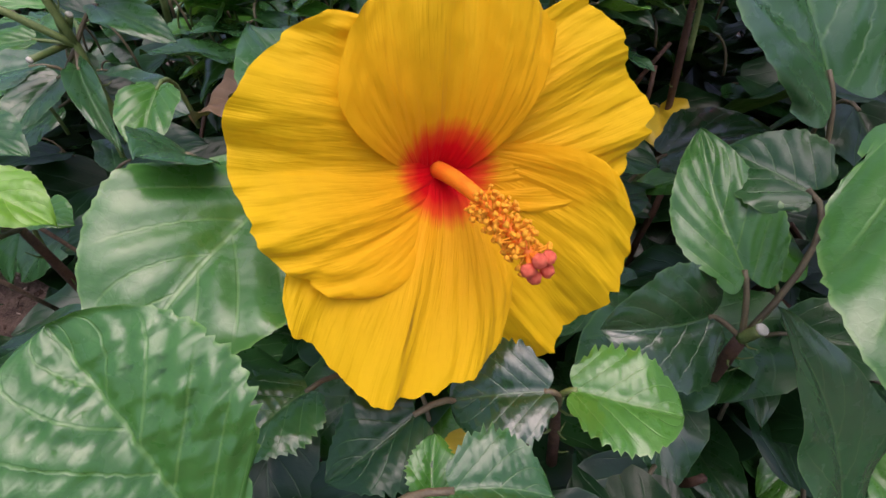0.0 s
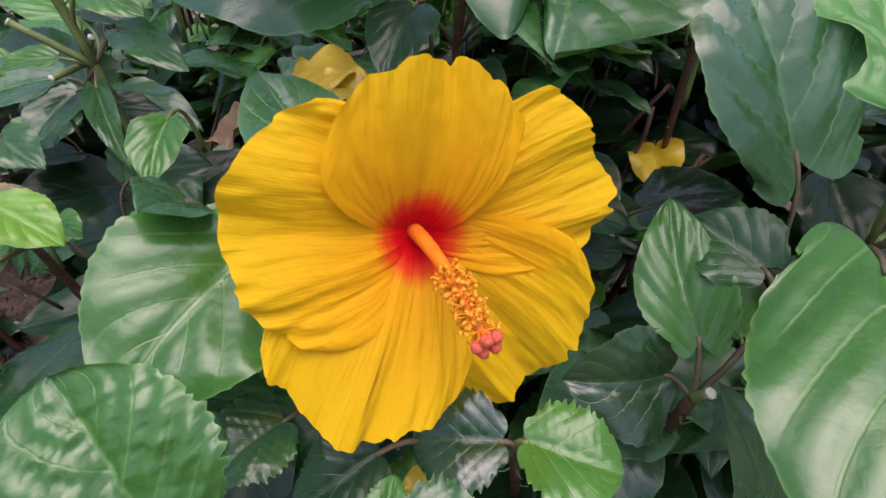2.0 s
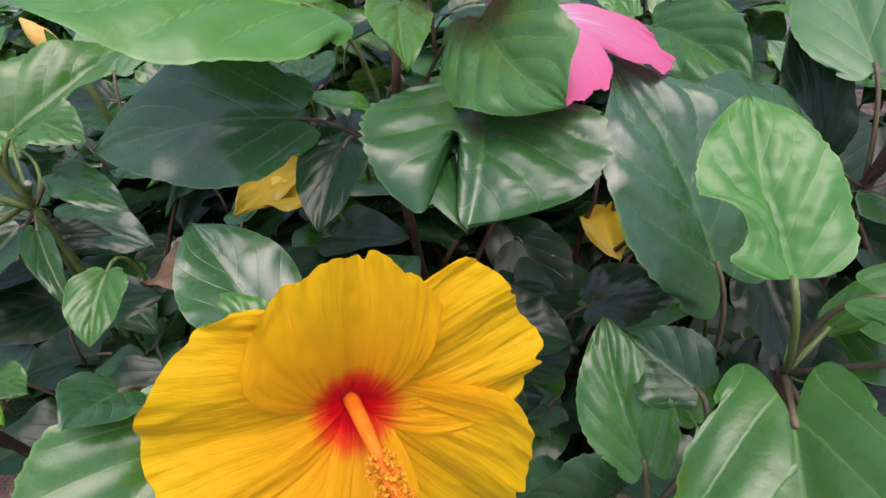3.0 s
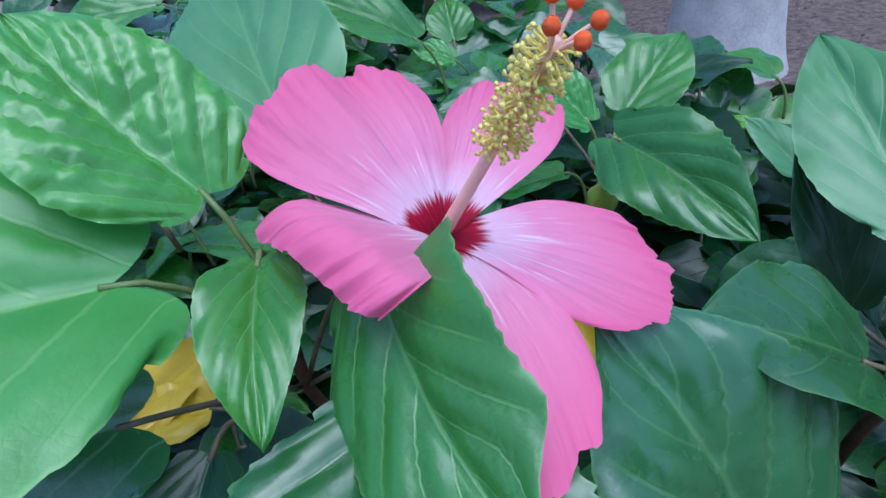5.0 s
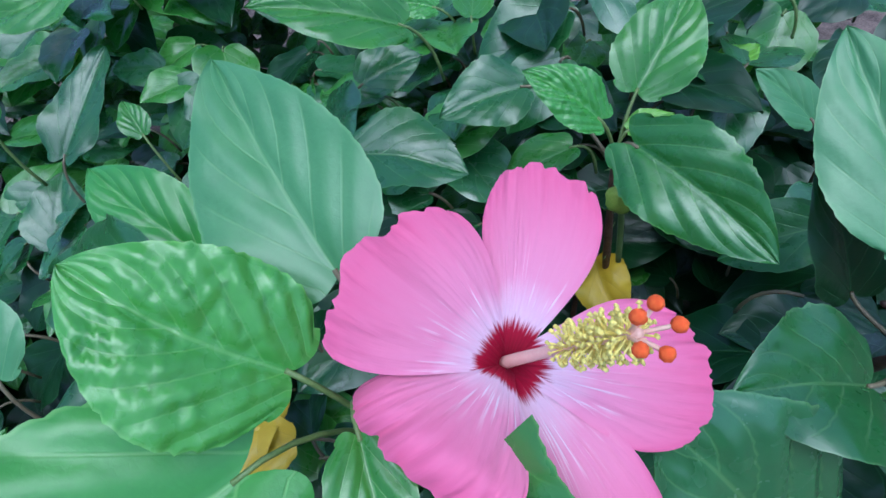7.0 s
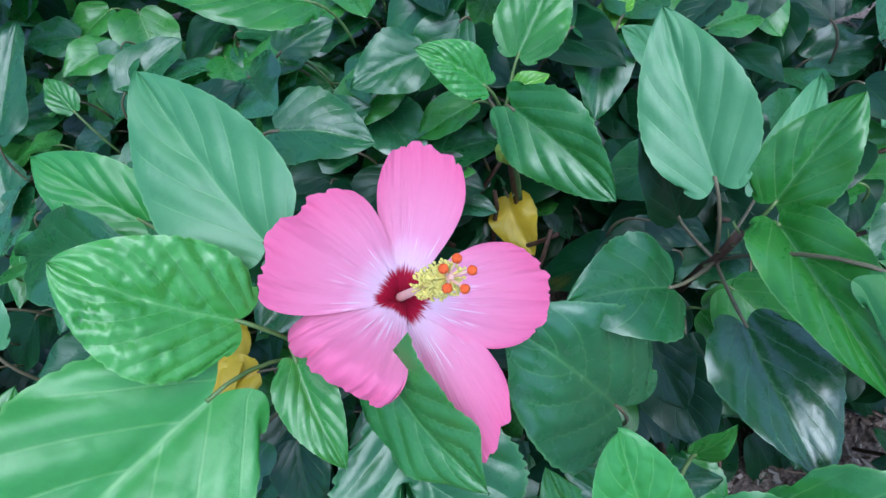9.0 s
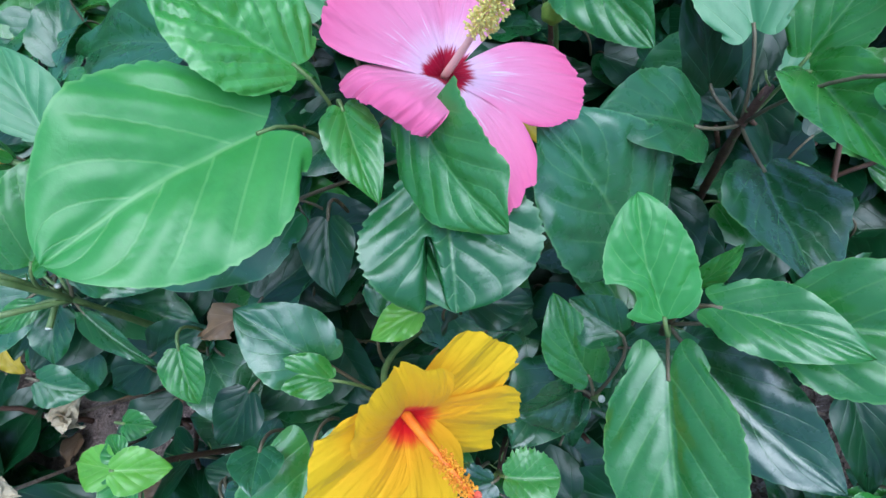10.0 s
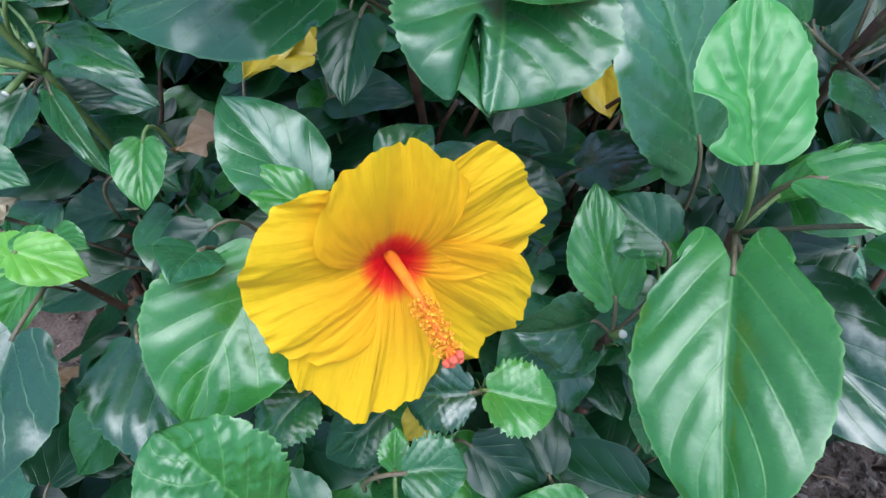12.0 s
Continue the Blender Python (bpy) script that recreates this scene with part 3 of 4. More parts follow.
leaf("bright", (0.064, 0.120, 0.268), (0.097, 0.111, 0.265), (0.05, -0.20, 0.97), 0.032, joint=HUB_LOW, tooth=0.11, relief=0.14, rows=33, cols=15, tip_pull=0.3)
leaf("bright", (0.016, 0.087, 0.262), (0.017, 0.104, 0.269), (0.10, -0.55, 0.83), 0.014, tooth=0.11, relief=0.14, rows=33, cols=15, tip_pull=0.2)
leaf("mid", (0.023, 0.081, 0.279), (0.050, 0.082, 0.273), (0.10, -0.25, 0.96), 0.027, tooth=0.11, relief=0.14, rows=33, cols=15, tip_pull=0.2)
leaf("dark", (0.010, 0.112, 0.268), (-0.018, 0.094, 0.260), (0.02, -0.40, 0.91), 0.034, tooth=0.11, relief=0.14, rows=33, cols=15)
leaf("slick", (-0.118, 0.152, 0.284), (-0.076, 0.084, 0.272), (0.10, -0.35, 0.93), 0.058, tooth=0.05, rows=41, cols=17)
leaf("slick", (0.127, 0.159, 0.261), (0.083, 0.155, 0.259), (0.06, -0.87, 0.50), 0.051, joint=HUB_DARK)
leaf("pale2", (0.166, 0.106, 0.212), (0.130, 0.130, 0.292), (0.25, -0.80, 0.55), 0.036)
leaf("slick", (0.138, 0.257, 0.285), (0.182, 0.247, 0.301), (-0.39, -0.48, 0.79), 0.039)
leaf("dark", (0.089, 0.217, 0.283), (0.122, 0.235, 0.276), (0.32, -0.23, 0.92), 0.031)
leaf("mid", (-0.168, 0.304, 0.370), (-0.122, 0.287, 0.352), (0.16, -0.51, 0.84), 0.025, joint=HUB_SHOOT)
leaf("mid", (-0.188, 0.294, 0.340), (-0.156, 0.254, 0.306), (0.27, -0.49, 0.83), 0.016, joint=HUB_SHOOT, fold=0.9)
leaf("mid", (-0.275, 0.368, 0.296), (-0.321, 0.355, 0.273), (-0.17, -0.67, 0.72), 0.040, joint=HUB_SHOOT)
leaf("dark", (-0.221, 0.323, 0.317), (-0.179, 0.334, 0.311), (0.23, -0.41, 0.88), 0.028, joint=HUB_SHOOT)
leaf("dark", (-0.168, 0.272, 0.292), (-0.121, 0.278, 0.297), (-0.01, -0.58, 0.82), 0.037)
leaf("pale2", (-0.063, 0.164, 0.341), (-0.063, 0.141, 0.352), (0.46, 0.40, 0.79), 0.029)
leaf("young", (-0.168, 0.184, 0.324), (-0.140, 0.179, 0.307), (0.44, -0.33, 0.84), 0.028, joint=HUB_YOUNG)
leaf("young", (-0.177, 0.188, 0.311), (-0.207, 0.201, 0.310), (-0.11, -0.13, 0.98), 0.028, joint=HUB_YOUNG)
leaf("bright", (-0.170, 0.181, 0.307), (-0.192, 0.156, 0.290), (-0.02, -0.55, 0.83), 0.032, joint=HUB_YOUNG)
leaf("bright", (-0.171, 0.193, 0.314), (-0.181, 0.211, 0.314), (0.04, 0.03, 1.00), 0.018, joint=HUB_YOUNG)
leaf("lime", (-0.355, 0.149, 0.296), (-0.253, 0.146, 0.281), (0.14, -0.21, 0.97), 0.070)
leaf("pale2", (-0.404, 0.194, 0.266), (-0.357, 0.280, 0.312), (0.09, -0.50, 0.86), 0.079)
leaf("pale2", (-0.372, 0.123, 0.281), (-0.312, 0.066, 0.243), (0.35, -0.25, 0.90), 0.055)
leaf("slick", (-0.161, 0.144, 0.309), (-0.185, 0.076, 0.275), (0.16, -0.48, 0.86), 0.068, joint=HUB_YOUNG)
leaf("mid", (-0.122, 0.158, 0.267), (-0.098, 0.103, 0.187), (0.24, -0.77, 0.60), 0.063)
leaf("pale2", (-0.269, 0.379, 0.314), (-0.367, 0.408, 0.331), (0.04, -0.38, 0.92), 0.053, joint=HUB_LEFT, fold=0.7)
leaf("bright", (-0.171, 0.298, 0.399), (-0.128, 0.357, 0.428), (0.08, -0.48, 0.87), 0.054, joint=HUB_LEFT, fold=0.6)
leaf("pale2", (-0.236, 0.361, 0.309), (-0.163, 0.345, 0.292), (0.14, -0.36, 0.92), 0.050, joint=HUB_LEFT)
leaf("pale2", (-0.014, 0.278, 0.401), (-0.112, 0.271, 0.394), (0.01, -0.78, 0.63), 0.068, joint=HUB_PINK)
leaf("mid", (0.079, 0.247, 0.411), (0.068, 0.190, 0.386), (0.05, -0.45, 0.88), 0.073, lobe=0.12, tip_pull=0.42, rows=49, cols=41, tear=(0.13, 1.3), joint=HUB_PINK)
leaf("fresh", (0.079, 0.268, 0.440), (0.103, 0.204, 0.421), (-0.55, -0.45, 0.70), 0.054, joint=HUB_PINK, fold=0.10, lobe=0.14, droop=0.02, shoulder=1.1, tooth=0.02)
leaf("bright", (0.045, 0.287, 0.446), (0.049, 0.237, 0.430), (0.19, -0.28, 0.94), 0.028, joint=HUB_PINK)
leaf("bright", (0.458, 0.369, 0.219), (0.573, 0.272, 0.164), (-0.04, -0.53, 0.85), 0.105)
leaf("bright", (0.562, 0.223, 0.128), (0.490, 0.303, 0.173), (0.03, -0.47, 0.88), 0.055)
leaf("lime", (0.397, 0.089, 0.230), (0.461, 0.033, 0.195), (-0.00, -0.54, 0.84), 0.082)
leaf("bright", (0.397, 0.112, 0.187), (0.423, 0.233, 0.255), (-0.24, -0.44, 0.87), 0.031, fold=0.9)
leaf("lime", (0.402, 0.074, 0.186), (0.372, 0.114, 0.210), (0.03, -0.49, 0.87), 0.042)
leaf("fresh", (0.368, 0.070, 0.208), (0.381, 0.004, 0.178), (-0.14, -0.44, 0.89), 0.043)
leaf("bright", (0.507, 0.156, 0.149), (0.436, 0.145, 0.137), (-0.14, -0.19, 0.97), 0.037)
leaf("bright", (0.317, 0.034, 0.166), (0.274, 0.025, 0.165), (-0.02, -0.09, 1.00), 0.037)
leaf("mid", (0.316, 0.008, 0.151), (0.270, -0.027, 0.131), (-0.26, -0.19, 0.95), 0.050)
leaf("bright", (0.353, 0.039, 0.191), (0.322, 0.050, 0.199), (0.16, -0.28, 0.95), 0.027)
leaf("dark", (0.334, 0.112, 0.188), (0.321, 0.044, 0.152), (-0.20, -0.43, 0.88), 0.043)
leaf("young", (0.351, 0.010, 0.151), (0.392, -0.013, 0.146), (0.00, -0.21, 0.98), 0.029)
leaf("pale2", (0.346, 0.033, 0.176), (0.372, 0.013, 0.173), (-0.04, -0.22, 0.98), 0.022)
leaf("bright", (0.123, 0.069, 0.171), (0.076, 0.080, 0.179), (0.12, -0.18, 0.98), 0.038)
leaf("young", (0.137, 0.057, 0.187), (0.176, -0.008, 0.154), (0.11, -0.40, 0.91), 0.046)
leaf("mid", (0.167, 0.063, 0.166), (0.211, 0.052, 0.146), (0.33, -0.28, 0.90), 0.047)
leaf("bright", (0.292, 0.035, 0.122), (0.224, 0.011, 0.109), (-0.15, -0.12, 0.98), 0.054)
leaf("mid", (0.119, 0.053, 0.139), (0.121, -0.002, 0.105), (-0.02, -0.52, 0.85), 0.054)
leaf("bright", (0.315, 0.011, 0.176), (0.354, -0.044, 0.141), (0.08, -0.49, 0.87), 0.063)
leaf("young", (-0.057, 0.047, 0.212), (-0.011, 0.041, 0.207), (0.09, -0.14, 0.99), 0.037)
leaf("bright", (-0.076, 0.053, 0.193), (-0.122, 0.051, 0.191), (-0.04, -0.15, 0.99), 0.038)
leaf("mid", (-0.034, 0.070, 0.202), (-0.075, 0.099, 0.219), (0.22, -0.26, 0.94), 0.041)
leaf("bright", (0.336, 0.028, 0.139), (0.282, 0.041, 0.143), (0.03, -0.17, 0.98), 0.037)
leaf("mid", (0.325, 0.030, 0.140), (0.388, 0.023, 0.142), (-0.04, -0.14, 0.99), 0.028)
leaf("bright", (-0.448, 0.660, 0.333), (-0.365, 0.679, 0.337), (0.06, -0.43, 0.90), 0.053)
leaf("mid", (-0.317, 0.737, 0.326), (-0.385, 0.712, 0.314), (0.04, -0.53, 0.85), 0.061)
leaf("dark", (-0.245, 0.490, 0.364), (-0.290, 0.490, 0.364), (-0.00, -0.44, 0.90), 0.037)
leaf("dark", (-0.318, 0.513, 0.334), (-0.370, 0.522, 0.351), (0.22, -0.39, 0.89), 0.035)
leaf("mid", (-0.341, 0.407, 0.389), (-0.295, 0.379, 0.371), (0.15, -0.33, 0.93), 0.046)
leaf("mid", (-0.367, 0.412, 0.357), (-0.374, 0.450, 0.386), (0.28, -0.55, 0.78), 0.030)
leaf("pale2", (-0.329, 0.343, 0.350), (-0.394, 0.324, 0.346), (0.04, -0.37, 0.93), 0.046)
leaf("bright", (-0.267, 0.327, 0.339), (-0.315, 0.329, 0.353), (0.26, -0.31, 0.92), 0.023)
leaf("pale2", (-0.242, 0.325, 0.336), (-0.298, 0.294, 0.323), (0.03, -0.43, 0.90), 0.047)
leaf("mid", (-0.226, 0.343, 0.277), (-0.157, 0.302, 0.245), (0.23, -0.33, 0.91), 0.051)
leaf("mid", (-0.221, 0.316, 0.330), (-0.237, 0.279, 0.309), (0.12, -0.54, 0.83), 0.034)
leaf("bright", (-0.114, 0.242, 0.341), (-0.113, 0.210, 0.321), (0.16, -0.52, 0.84), 0.028)
leaf("dark", (-0.209, 0.301, 0.228), (-0.266, 0.292, 0.219), (-0.08, -0.36, 0.93), 0.052)
leaf("dark", (-0.094, 0.219, 0.291), (-0.126, 0.193, 0.276), (-0.05, -0.47, 0.88), 0.038)
leaf("dark", (-0.107, 0.162, 0.258), (-0.142, 0.182, 0.269), (0.15, -0.26, 0.95), 0.034)
leaf("dark", (-0.322, 0.145, 0.233), (-0.284, 0.098, 0.204), (0.32, -0.30, 0.90), 0.051)
leaf("dark", (-0.289, 0.192, 0.191), (-0.399, 0.226, 0.226), (0.22, -0.25, 0.94), 0.044)
leaf("lime", (-0.249, 0.053, 0.235), (-0.215, 0.077, 0.244), (-0.01, -0.32, 0.95), 0.033)
leaf("pale", (0.611, 0.358, 0.264), (0.517, 0.342, 0.258), (-0.01, -0.26, 0.97), 0.090)
leaf("dark", (0.077, 0.225, 0.311), (0.117, 0.214, 0.301), (0.14, -0.34, 0.93), 0.037)
leaf("dark", (0.233, 0.262, 0.303), (0.234, 0.210, 0.272), (-0.11, -0.51, 0.85), 0.044)
leaf("young", (0.043, 0.220, 0.333), (0.009, 0.213, 0.330), (-0.01, -0.30, 0.95), 0.024)
leaf("mid", (0.018, 0.232, 0.317), (0.043, 0.257, 0.327), (0.02, -0.37, 0.93), 0.036)
leaf("dark", (0.011, 0.270, 0.387), (0.001, 0.232, 0.363), (-0.00, -0.52, 0.86), 0.033)
leaf("bright", (-0.244, 0.392, 0.379), (-0.199, 0.379, 0.364), (0.14, -0.52, 0.84), 0.044, joint=HUB_SHOOT)
leaf("lime", (-0.258, 0.381, 0.367), (-0.304, 0.389, 0.386), (0.27, -0.49, 0.83), 0.039, joint=HUB_SHOOT)
leaf("bright", (-0.212, 0.302, 0.355), (-0.241, 0.291, 0.352), (0.09, -0.48, 0.87), 0.020, joint=HUB_SHOOT)
leaf("mid", (-0.234, 0.263, 0.322), (-0.205, 0.250, 0.308), (0.24, -0.42, 0.88), 0.029)
leaf("bright", (-0.195, 0.227, 0.285), (-0.171, 0.218, 0.283), (-0.03, -0.32, 0.95), 0.022)
leaf("mid", (0.074, 0.582, 0.400), (0.127, 0.585, 0.404), (-0.02, -0.54, 0.84), 0.043)
leaf("mid", (0.229, 0.600, 0.356), (0.248, 0.656, 0.390), (-0.13, -0.47, 0.87), 0.074)
leaf("young", (0.339, 0.506, 0.342), (0.374, 0.512, 0.352), (-0.20, -0.39, 0.90), 0.028)
leaf("pale", (0.351, 0.428, 0.347), (0.326, 0.460, 0.378), (-0.02, -0.71, 0.71), 0.030)
leaf("pale", (0.293, 0.504, 0.341), (0.339, 0.504, 0.344), (-0.05, -0.39, 0.92), 0.034)
leaf("pale2", (0.368, 0.542, 0.350), (0.388, 0.579, 0.389), (-0.35, -0.58, 0.74), 0.044)
leaf("young", (0.224, 0.437, 0.389), (0.251, 0.433, 0.392), (-0.16, -0.38, 0.91), 0.018, joint=HUB_BACK)
leaf("bright", (0.176, 0.780, 0.399), (0.177, 0.824, 0.441), (-0.05, -0.69, 0.72), 0.057)
leaf("mid", (0.182, 0.764, 0.378), (0.264, 0.779, 0.401), (-0.15, -0.50, 0.85), 0.057)
leaf("bright", (-0.140, 0.786, 0.488), (-0.258, 0.777, 0.484), (0.01, -0.52, 0.86), 0.073)
leaf("mid", (-0.297, 0.790, 0.493), (-0.247, 0.807, 0.517), (-0.10, -0.71, 0.69), 0.047)
leaf("lime", (-0.186, 0.595, 0.470), (-0.170, 0.612, 0.507), (0.02, -0.91, 0.41), 0.025)
leaf("pale2", (0.242, 0.763, 0.377), (0.316, 0.781, 0.398), (-0.09, -0.58, 0.81), 0.068)
leaf("pale", (0.218, 0.582, 0.331), (0.245, 0.647, 0.349), (-0.02, -0.26, 0.96), 0.078)
leaf("mid", (0.130, 0.672, 0.349), (0.058, 0.684, 0.353), (-0.02, -0.43, 0.90), 0.070)
leaf("bright", (0.099, 0.588, 0.346), (0.048, 0.601, 0.355), (0.04, -0.43, 0.90), 0.039)
leaf("mid", (-0.207, 0.653, 0.399), (-0.146, 0.732, 0.446), (0.05, -0.55, 0.83), 0.052)
leaf("bright", (-0.132, 0.648, 0.394), (-0.141, 0.677, 0.416), (0.20, -0.55, 0.81), 0.027)
leaf("dark", (0.270, 0.325, 0.330), (0.303, 0.297, 0.316), (0.06, -0.40, 0.91), 0.031)
leaf("dark", (0.221, 0.501, 0.330), (0.167, 0.511, 0.334), (0.01, -0.37, 0.93), 0.047)
leaf("dark", (0.270, 0.256, 0.255), (0.226, 0.187, 0.217), (-0.24, -0.34, 0.91), 0.041)
leaf("yellow", (-0.039, 0.353, 0.320), (-0.088, 0.361, 0.321), (-0.02, -0.28, 0.96), 0.036)
leaf("yellow", (0.211, 0.455, 0.236), (0.207, 0.392, 0.216), (-0.25, -0.28, 0.93), 0.047)
leaf("yellow", (-0.052, 0.399, 0.322), (-0.081, 0.322, 0.326), (0.41, -0.11, 0.91), 0.039)
leaf("yellow", (0.032, 0.122, 0.235), (0.016, 0.111, 0.223), (-0.30, -0.46, 0.84), 0.020)
leaf("yellow", (-0.384, 0.367, 0.228), (-0.375, 0.341, 0.209), (0.30, -0.48, 0.82), 0.025)
leaf("brown", (-0.075, 0.258, 0.329), (-0.113, 0.259, 0.318), (-0.27, -0.30, 0.91), 0.024)

# ---- the flowers ----
def yellow_flower():
    axis = Vector((0.45, -0.86, 0.24))
    origin = Vector((0.020, 0.164, 0.331))
    f = thing("hibiscus_flower", Matrix.Translation(origin), "large golden yellow hibiscus flower with a red throat, fully open", "flower", "hibiscus flowers")
    look_of = dict(claw=0.24, eye=0.062, swell=0.85, wander=0.065)
    petal(f, origin, axis, (0.073, 0.150, 0.272), (0.081, 0.162, 0.326), (0.030, 0.139, 0.270), YELLOW, 0.10, seed=3, **look_of)
    petal(f, origin, axis, (0.089, 0.178, 0.349), (0.064, 0.181, 0.378), (0.072, 0.161, 0.318), YELLOW, 0.12, seed=2, **look_of)
    petal(f, origin, axis, (0.004, 0.105, 0.287), (0.043, 0.134, 0.294), (-0.023, 0.124, 0.322), YELLOW, 0.10, seed=4, **look_of)
    petal(f, origin, axis, (-0.031, 0.128, 0.352), (-0.001, 0.120, 0.312), (0.000, 0.157, 0.382), YELLOW, 0.10, seed=5, **look_of)
    petal(f, origin, axis, (0.031, 0.171, 0.391), (-0.003, 0.143, 0.366), (0.058, 0.163, 0.370), YELLOW, 0.12, seed=1, **look_of)
    column(f, origin, origin + axis * 0.03, (0.046, 0.113, 0.3305), 0.0021, ORANGE, POLLEN_ORANGE, STIGMA_RED, 170, 0.52, 0.0054, 0.0032, 0.0008, 0.0019, 7, "orange staminal column")
    calyx(f, origin, axis, 0.022, (0.03, 0.24, 0.25))


def pink_flower():
    axis = Vector((0.38, -0.42, 0.82))
    origin = Vector((0.099, 0.300, 0.434))
    f = thing("hibiscus_flower", Matrix.Translation(origin), "pink hibiscus flower with a dark red eye and white rays", "flower", "hibiscus flowers")
    look_of = dict(claw=0.15, swell=1.3, ruffle=1.15, folds=3, wander=0.07)
    petal(f, origin, axis, (0.107, 0.219, 0.417), (0.089, 0.246, 0.424), (0.130, 0.247, 0.424), PINK, 0.12, seed=14, **look_of)
    petal(f, origin, axis, (0.171, 0.283, 0.409), (0.133, 0.258, 0.424), (0.155, 0.309, 0.428), PINK, 0.14, seed=13, **look_of)
    petal(f, origin, axis, (0.137, 0.366, 0.461), (0.151, 0.330, 0.450), (0.111, 0.347, 0.458), PINK, 0.10, seed=12, **look_of)
    petal(f, origin, axis, (0.065, 0.264, 0.471), (0.055, 0.298, 0.460), (0.085, 0.241, 0.463), PINK, 0.05, seed=15, curl=0.5, **look_of)
    petal(f, origin, axis, (0.070, 0.332, 0.485), (0.049, 0.303, 0.475), (0.103, 0.342, 0.469), PINK, 0.10, seed=11, **look_of)
    column(f, origin, origin + axis * 0.035, (0.128, 0.266, 0.497), 0.0016, ROSE, POLLEN_YELLOW, STIGMA_ORANGE, 230, 0.58, 0.0066, 0.0056, 0.00066, 0.0018, 17, "pale rose staminal column")
    calyx(f, origin, axis, 0.022, (0.09, 0.36, 0.33))


yellow_flower()
pink_flower()


# ---- the tree behind the hedge ----
def tree():
    BARK = plain_material("grey_bark", (0.46, 0.43, 0.40), (0.70, 0.66, 0.62), 0.8, 14.0, 0.004)
    top = thing("tree", Matrix.Translation((1.12, 1.62, 0)), "tree with a smooth pale grey trunk, flared at its foot", "tree")
    rows, segs = 40, 28
    verts = []
    for r in range(rows):
        z = -0.05 + 3.2 * (r / (rows - 1)) ** 1.6
        rad = 0.135 + 0.035 * math.exp(-max(z, 0) / 0.10) + 0.02 * math.exp(-max(z, 0) / 0.5) - 0.010 * z
        for k in range(segs):
            w = 2 * math.pi * k / segs
            q = rad * (1 + 0.05 * noise.noise((math.cos(w) * 1.4, math.sin(w) * 1.4, z * 1.2)) + 0.012 * noise.noise((math.cos(w) * 5, math.sin(w) * 5, z * 14)))
            verts.append((q * math.cos(w) - 0.03 * z, q * math.sin(w), z))
    faces = [(r * segs + k, r * segs + (k + 1) % segs, (r + 1) * segs + (k + 1) % segs, (r + 1) * segs + k) for r in range(rows - 1) for k in range(segs)]
    faces.append(tuple(range((rows - 1) * segs, rows * segs)))
    mesh_object("trunk", verts, faces, BARK, top, WORLD[top.name])
    rnd = random.Random(61)
    head = Vector((1.02, 1.62, 3.1))
    ends = []
    for i in range(7):
        turn = i * 0.9 + rnd.uniform(-0.2, 0.2)
        end = head + Vector((math.cos(turn) * rnd.uniform(0.7, 1.1), math.sin(turn) * rnd.uniform(0.7, 1.1), rnd.uniform(0.6, 1.5)))
        ends.append(end)
        v, f = tube(curve_points(head - Vector((0, 0, 0.15)), head.lerp(end, 0.4) + Vector((0, 0, 0.25)), end, 9), [0.075 - 0.055 * k / 8 for k in range(9)], 9)
        mesh_object("limb", v, f, BARK, top)
    vs, us, fs = [], [], []
    for n in range(1400):
        c = rnd.choice(ends)
        p = c + Vector((rnd.gauss(0, 0.35), rnd.gauss(0, 0.35), rnd.gauss(0.1, 0.28)))
        base, tip, nor = random_leaf(rnd, p.x, p.y, p.z, rnd.uniform(0.12, 0.2))
        v, uv, f = blade((tip - base).length, (tip - base).length * 0.45, rows=6, cols=5, seed=n)
        m = upright(tip - base, nor, base)
        k = len(vs)
        vs += [tuple(m @ Vector(q)) for q in v]
        us += uv
        fs += [tuple(k + i for i in q) for q in f]
    mesh_object("crown", vs, fs, LEAF["mid"], top, None, "loose green leafy crown", us)



# ---- the rest of the hedge ----
def hedge_top(x, y):
    """The height of the leaf tops over the bed."""
    h = 0.27 + 0.42 * max(0.0, min(0.38, y - 0.14))
    if x < -0.12:
        h -= 0.10 * min(1, (-0.12 - x) / 0.15) * max(0.0, min(1, (0.55 - y) / 0.2))
    if x > 0.22:
        h -= 0.14 * min(1, (x - 0.22) / 0.12) * max(0.0, min(1, (0.30 - y) / 0.15))
    if x < -0.15 and y > 0.4:
        h -= 0.05 * min(1, (-0.15 - x) / 0.1)
    if x > 0.3 and y > 0.45:
        h -= 0.13 * min(1, (x - 0.3) / 0.25) * min(1, (y - 0.45) / 0.25)
    if y < 0.14:
        h -= 0.55 * (0.14 - y)
    return h + 0.04 * noise.noise((x * 4, y * 4, 7))


def open_ground(x, y):
    """Whether the bed lies bare here."""
    return (0.20 < x < 0.56 and -0.03 < y < 0.16) or (x > 0.44 and y < 0.06) or (-0.52 < x < -0.24 and 0.17 < y < 0.38) or (-0.66 < x < -0.42 and 0.36 < y < 0.50) or (x - 0.205) ** 2 + (y - 0.37) ** 2 < 0.0075 or y < -0.06 or (x > 0.2 and y > 1.25 - 1.2 * x + 0.1 * noise.noise((x * 5, y * 5, 1))) or y > 1.75


def random_leaf(rnd, x, y, z, size):
    turn = rnd.uniform(0, 2 * math.pi)
    d = Vector((math.cos(turn), math.sin(turn), rnd.uniform(-0.7, 0.25))).normalized()
    n = Vector((rnd.uniform(-0.5, 0.5), rnd.uniform(-0.7, 0.2), 1)).normalized()
    base = Vector((x, y, z))
    return base, base + d * size, n


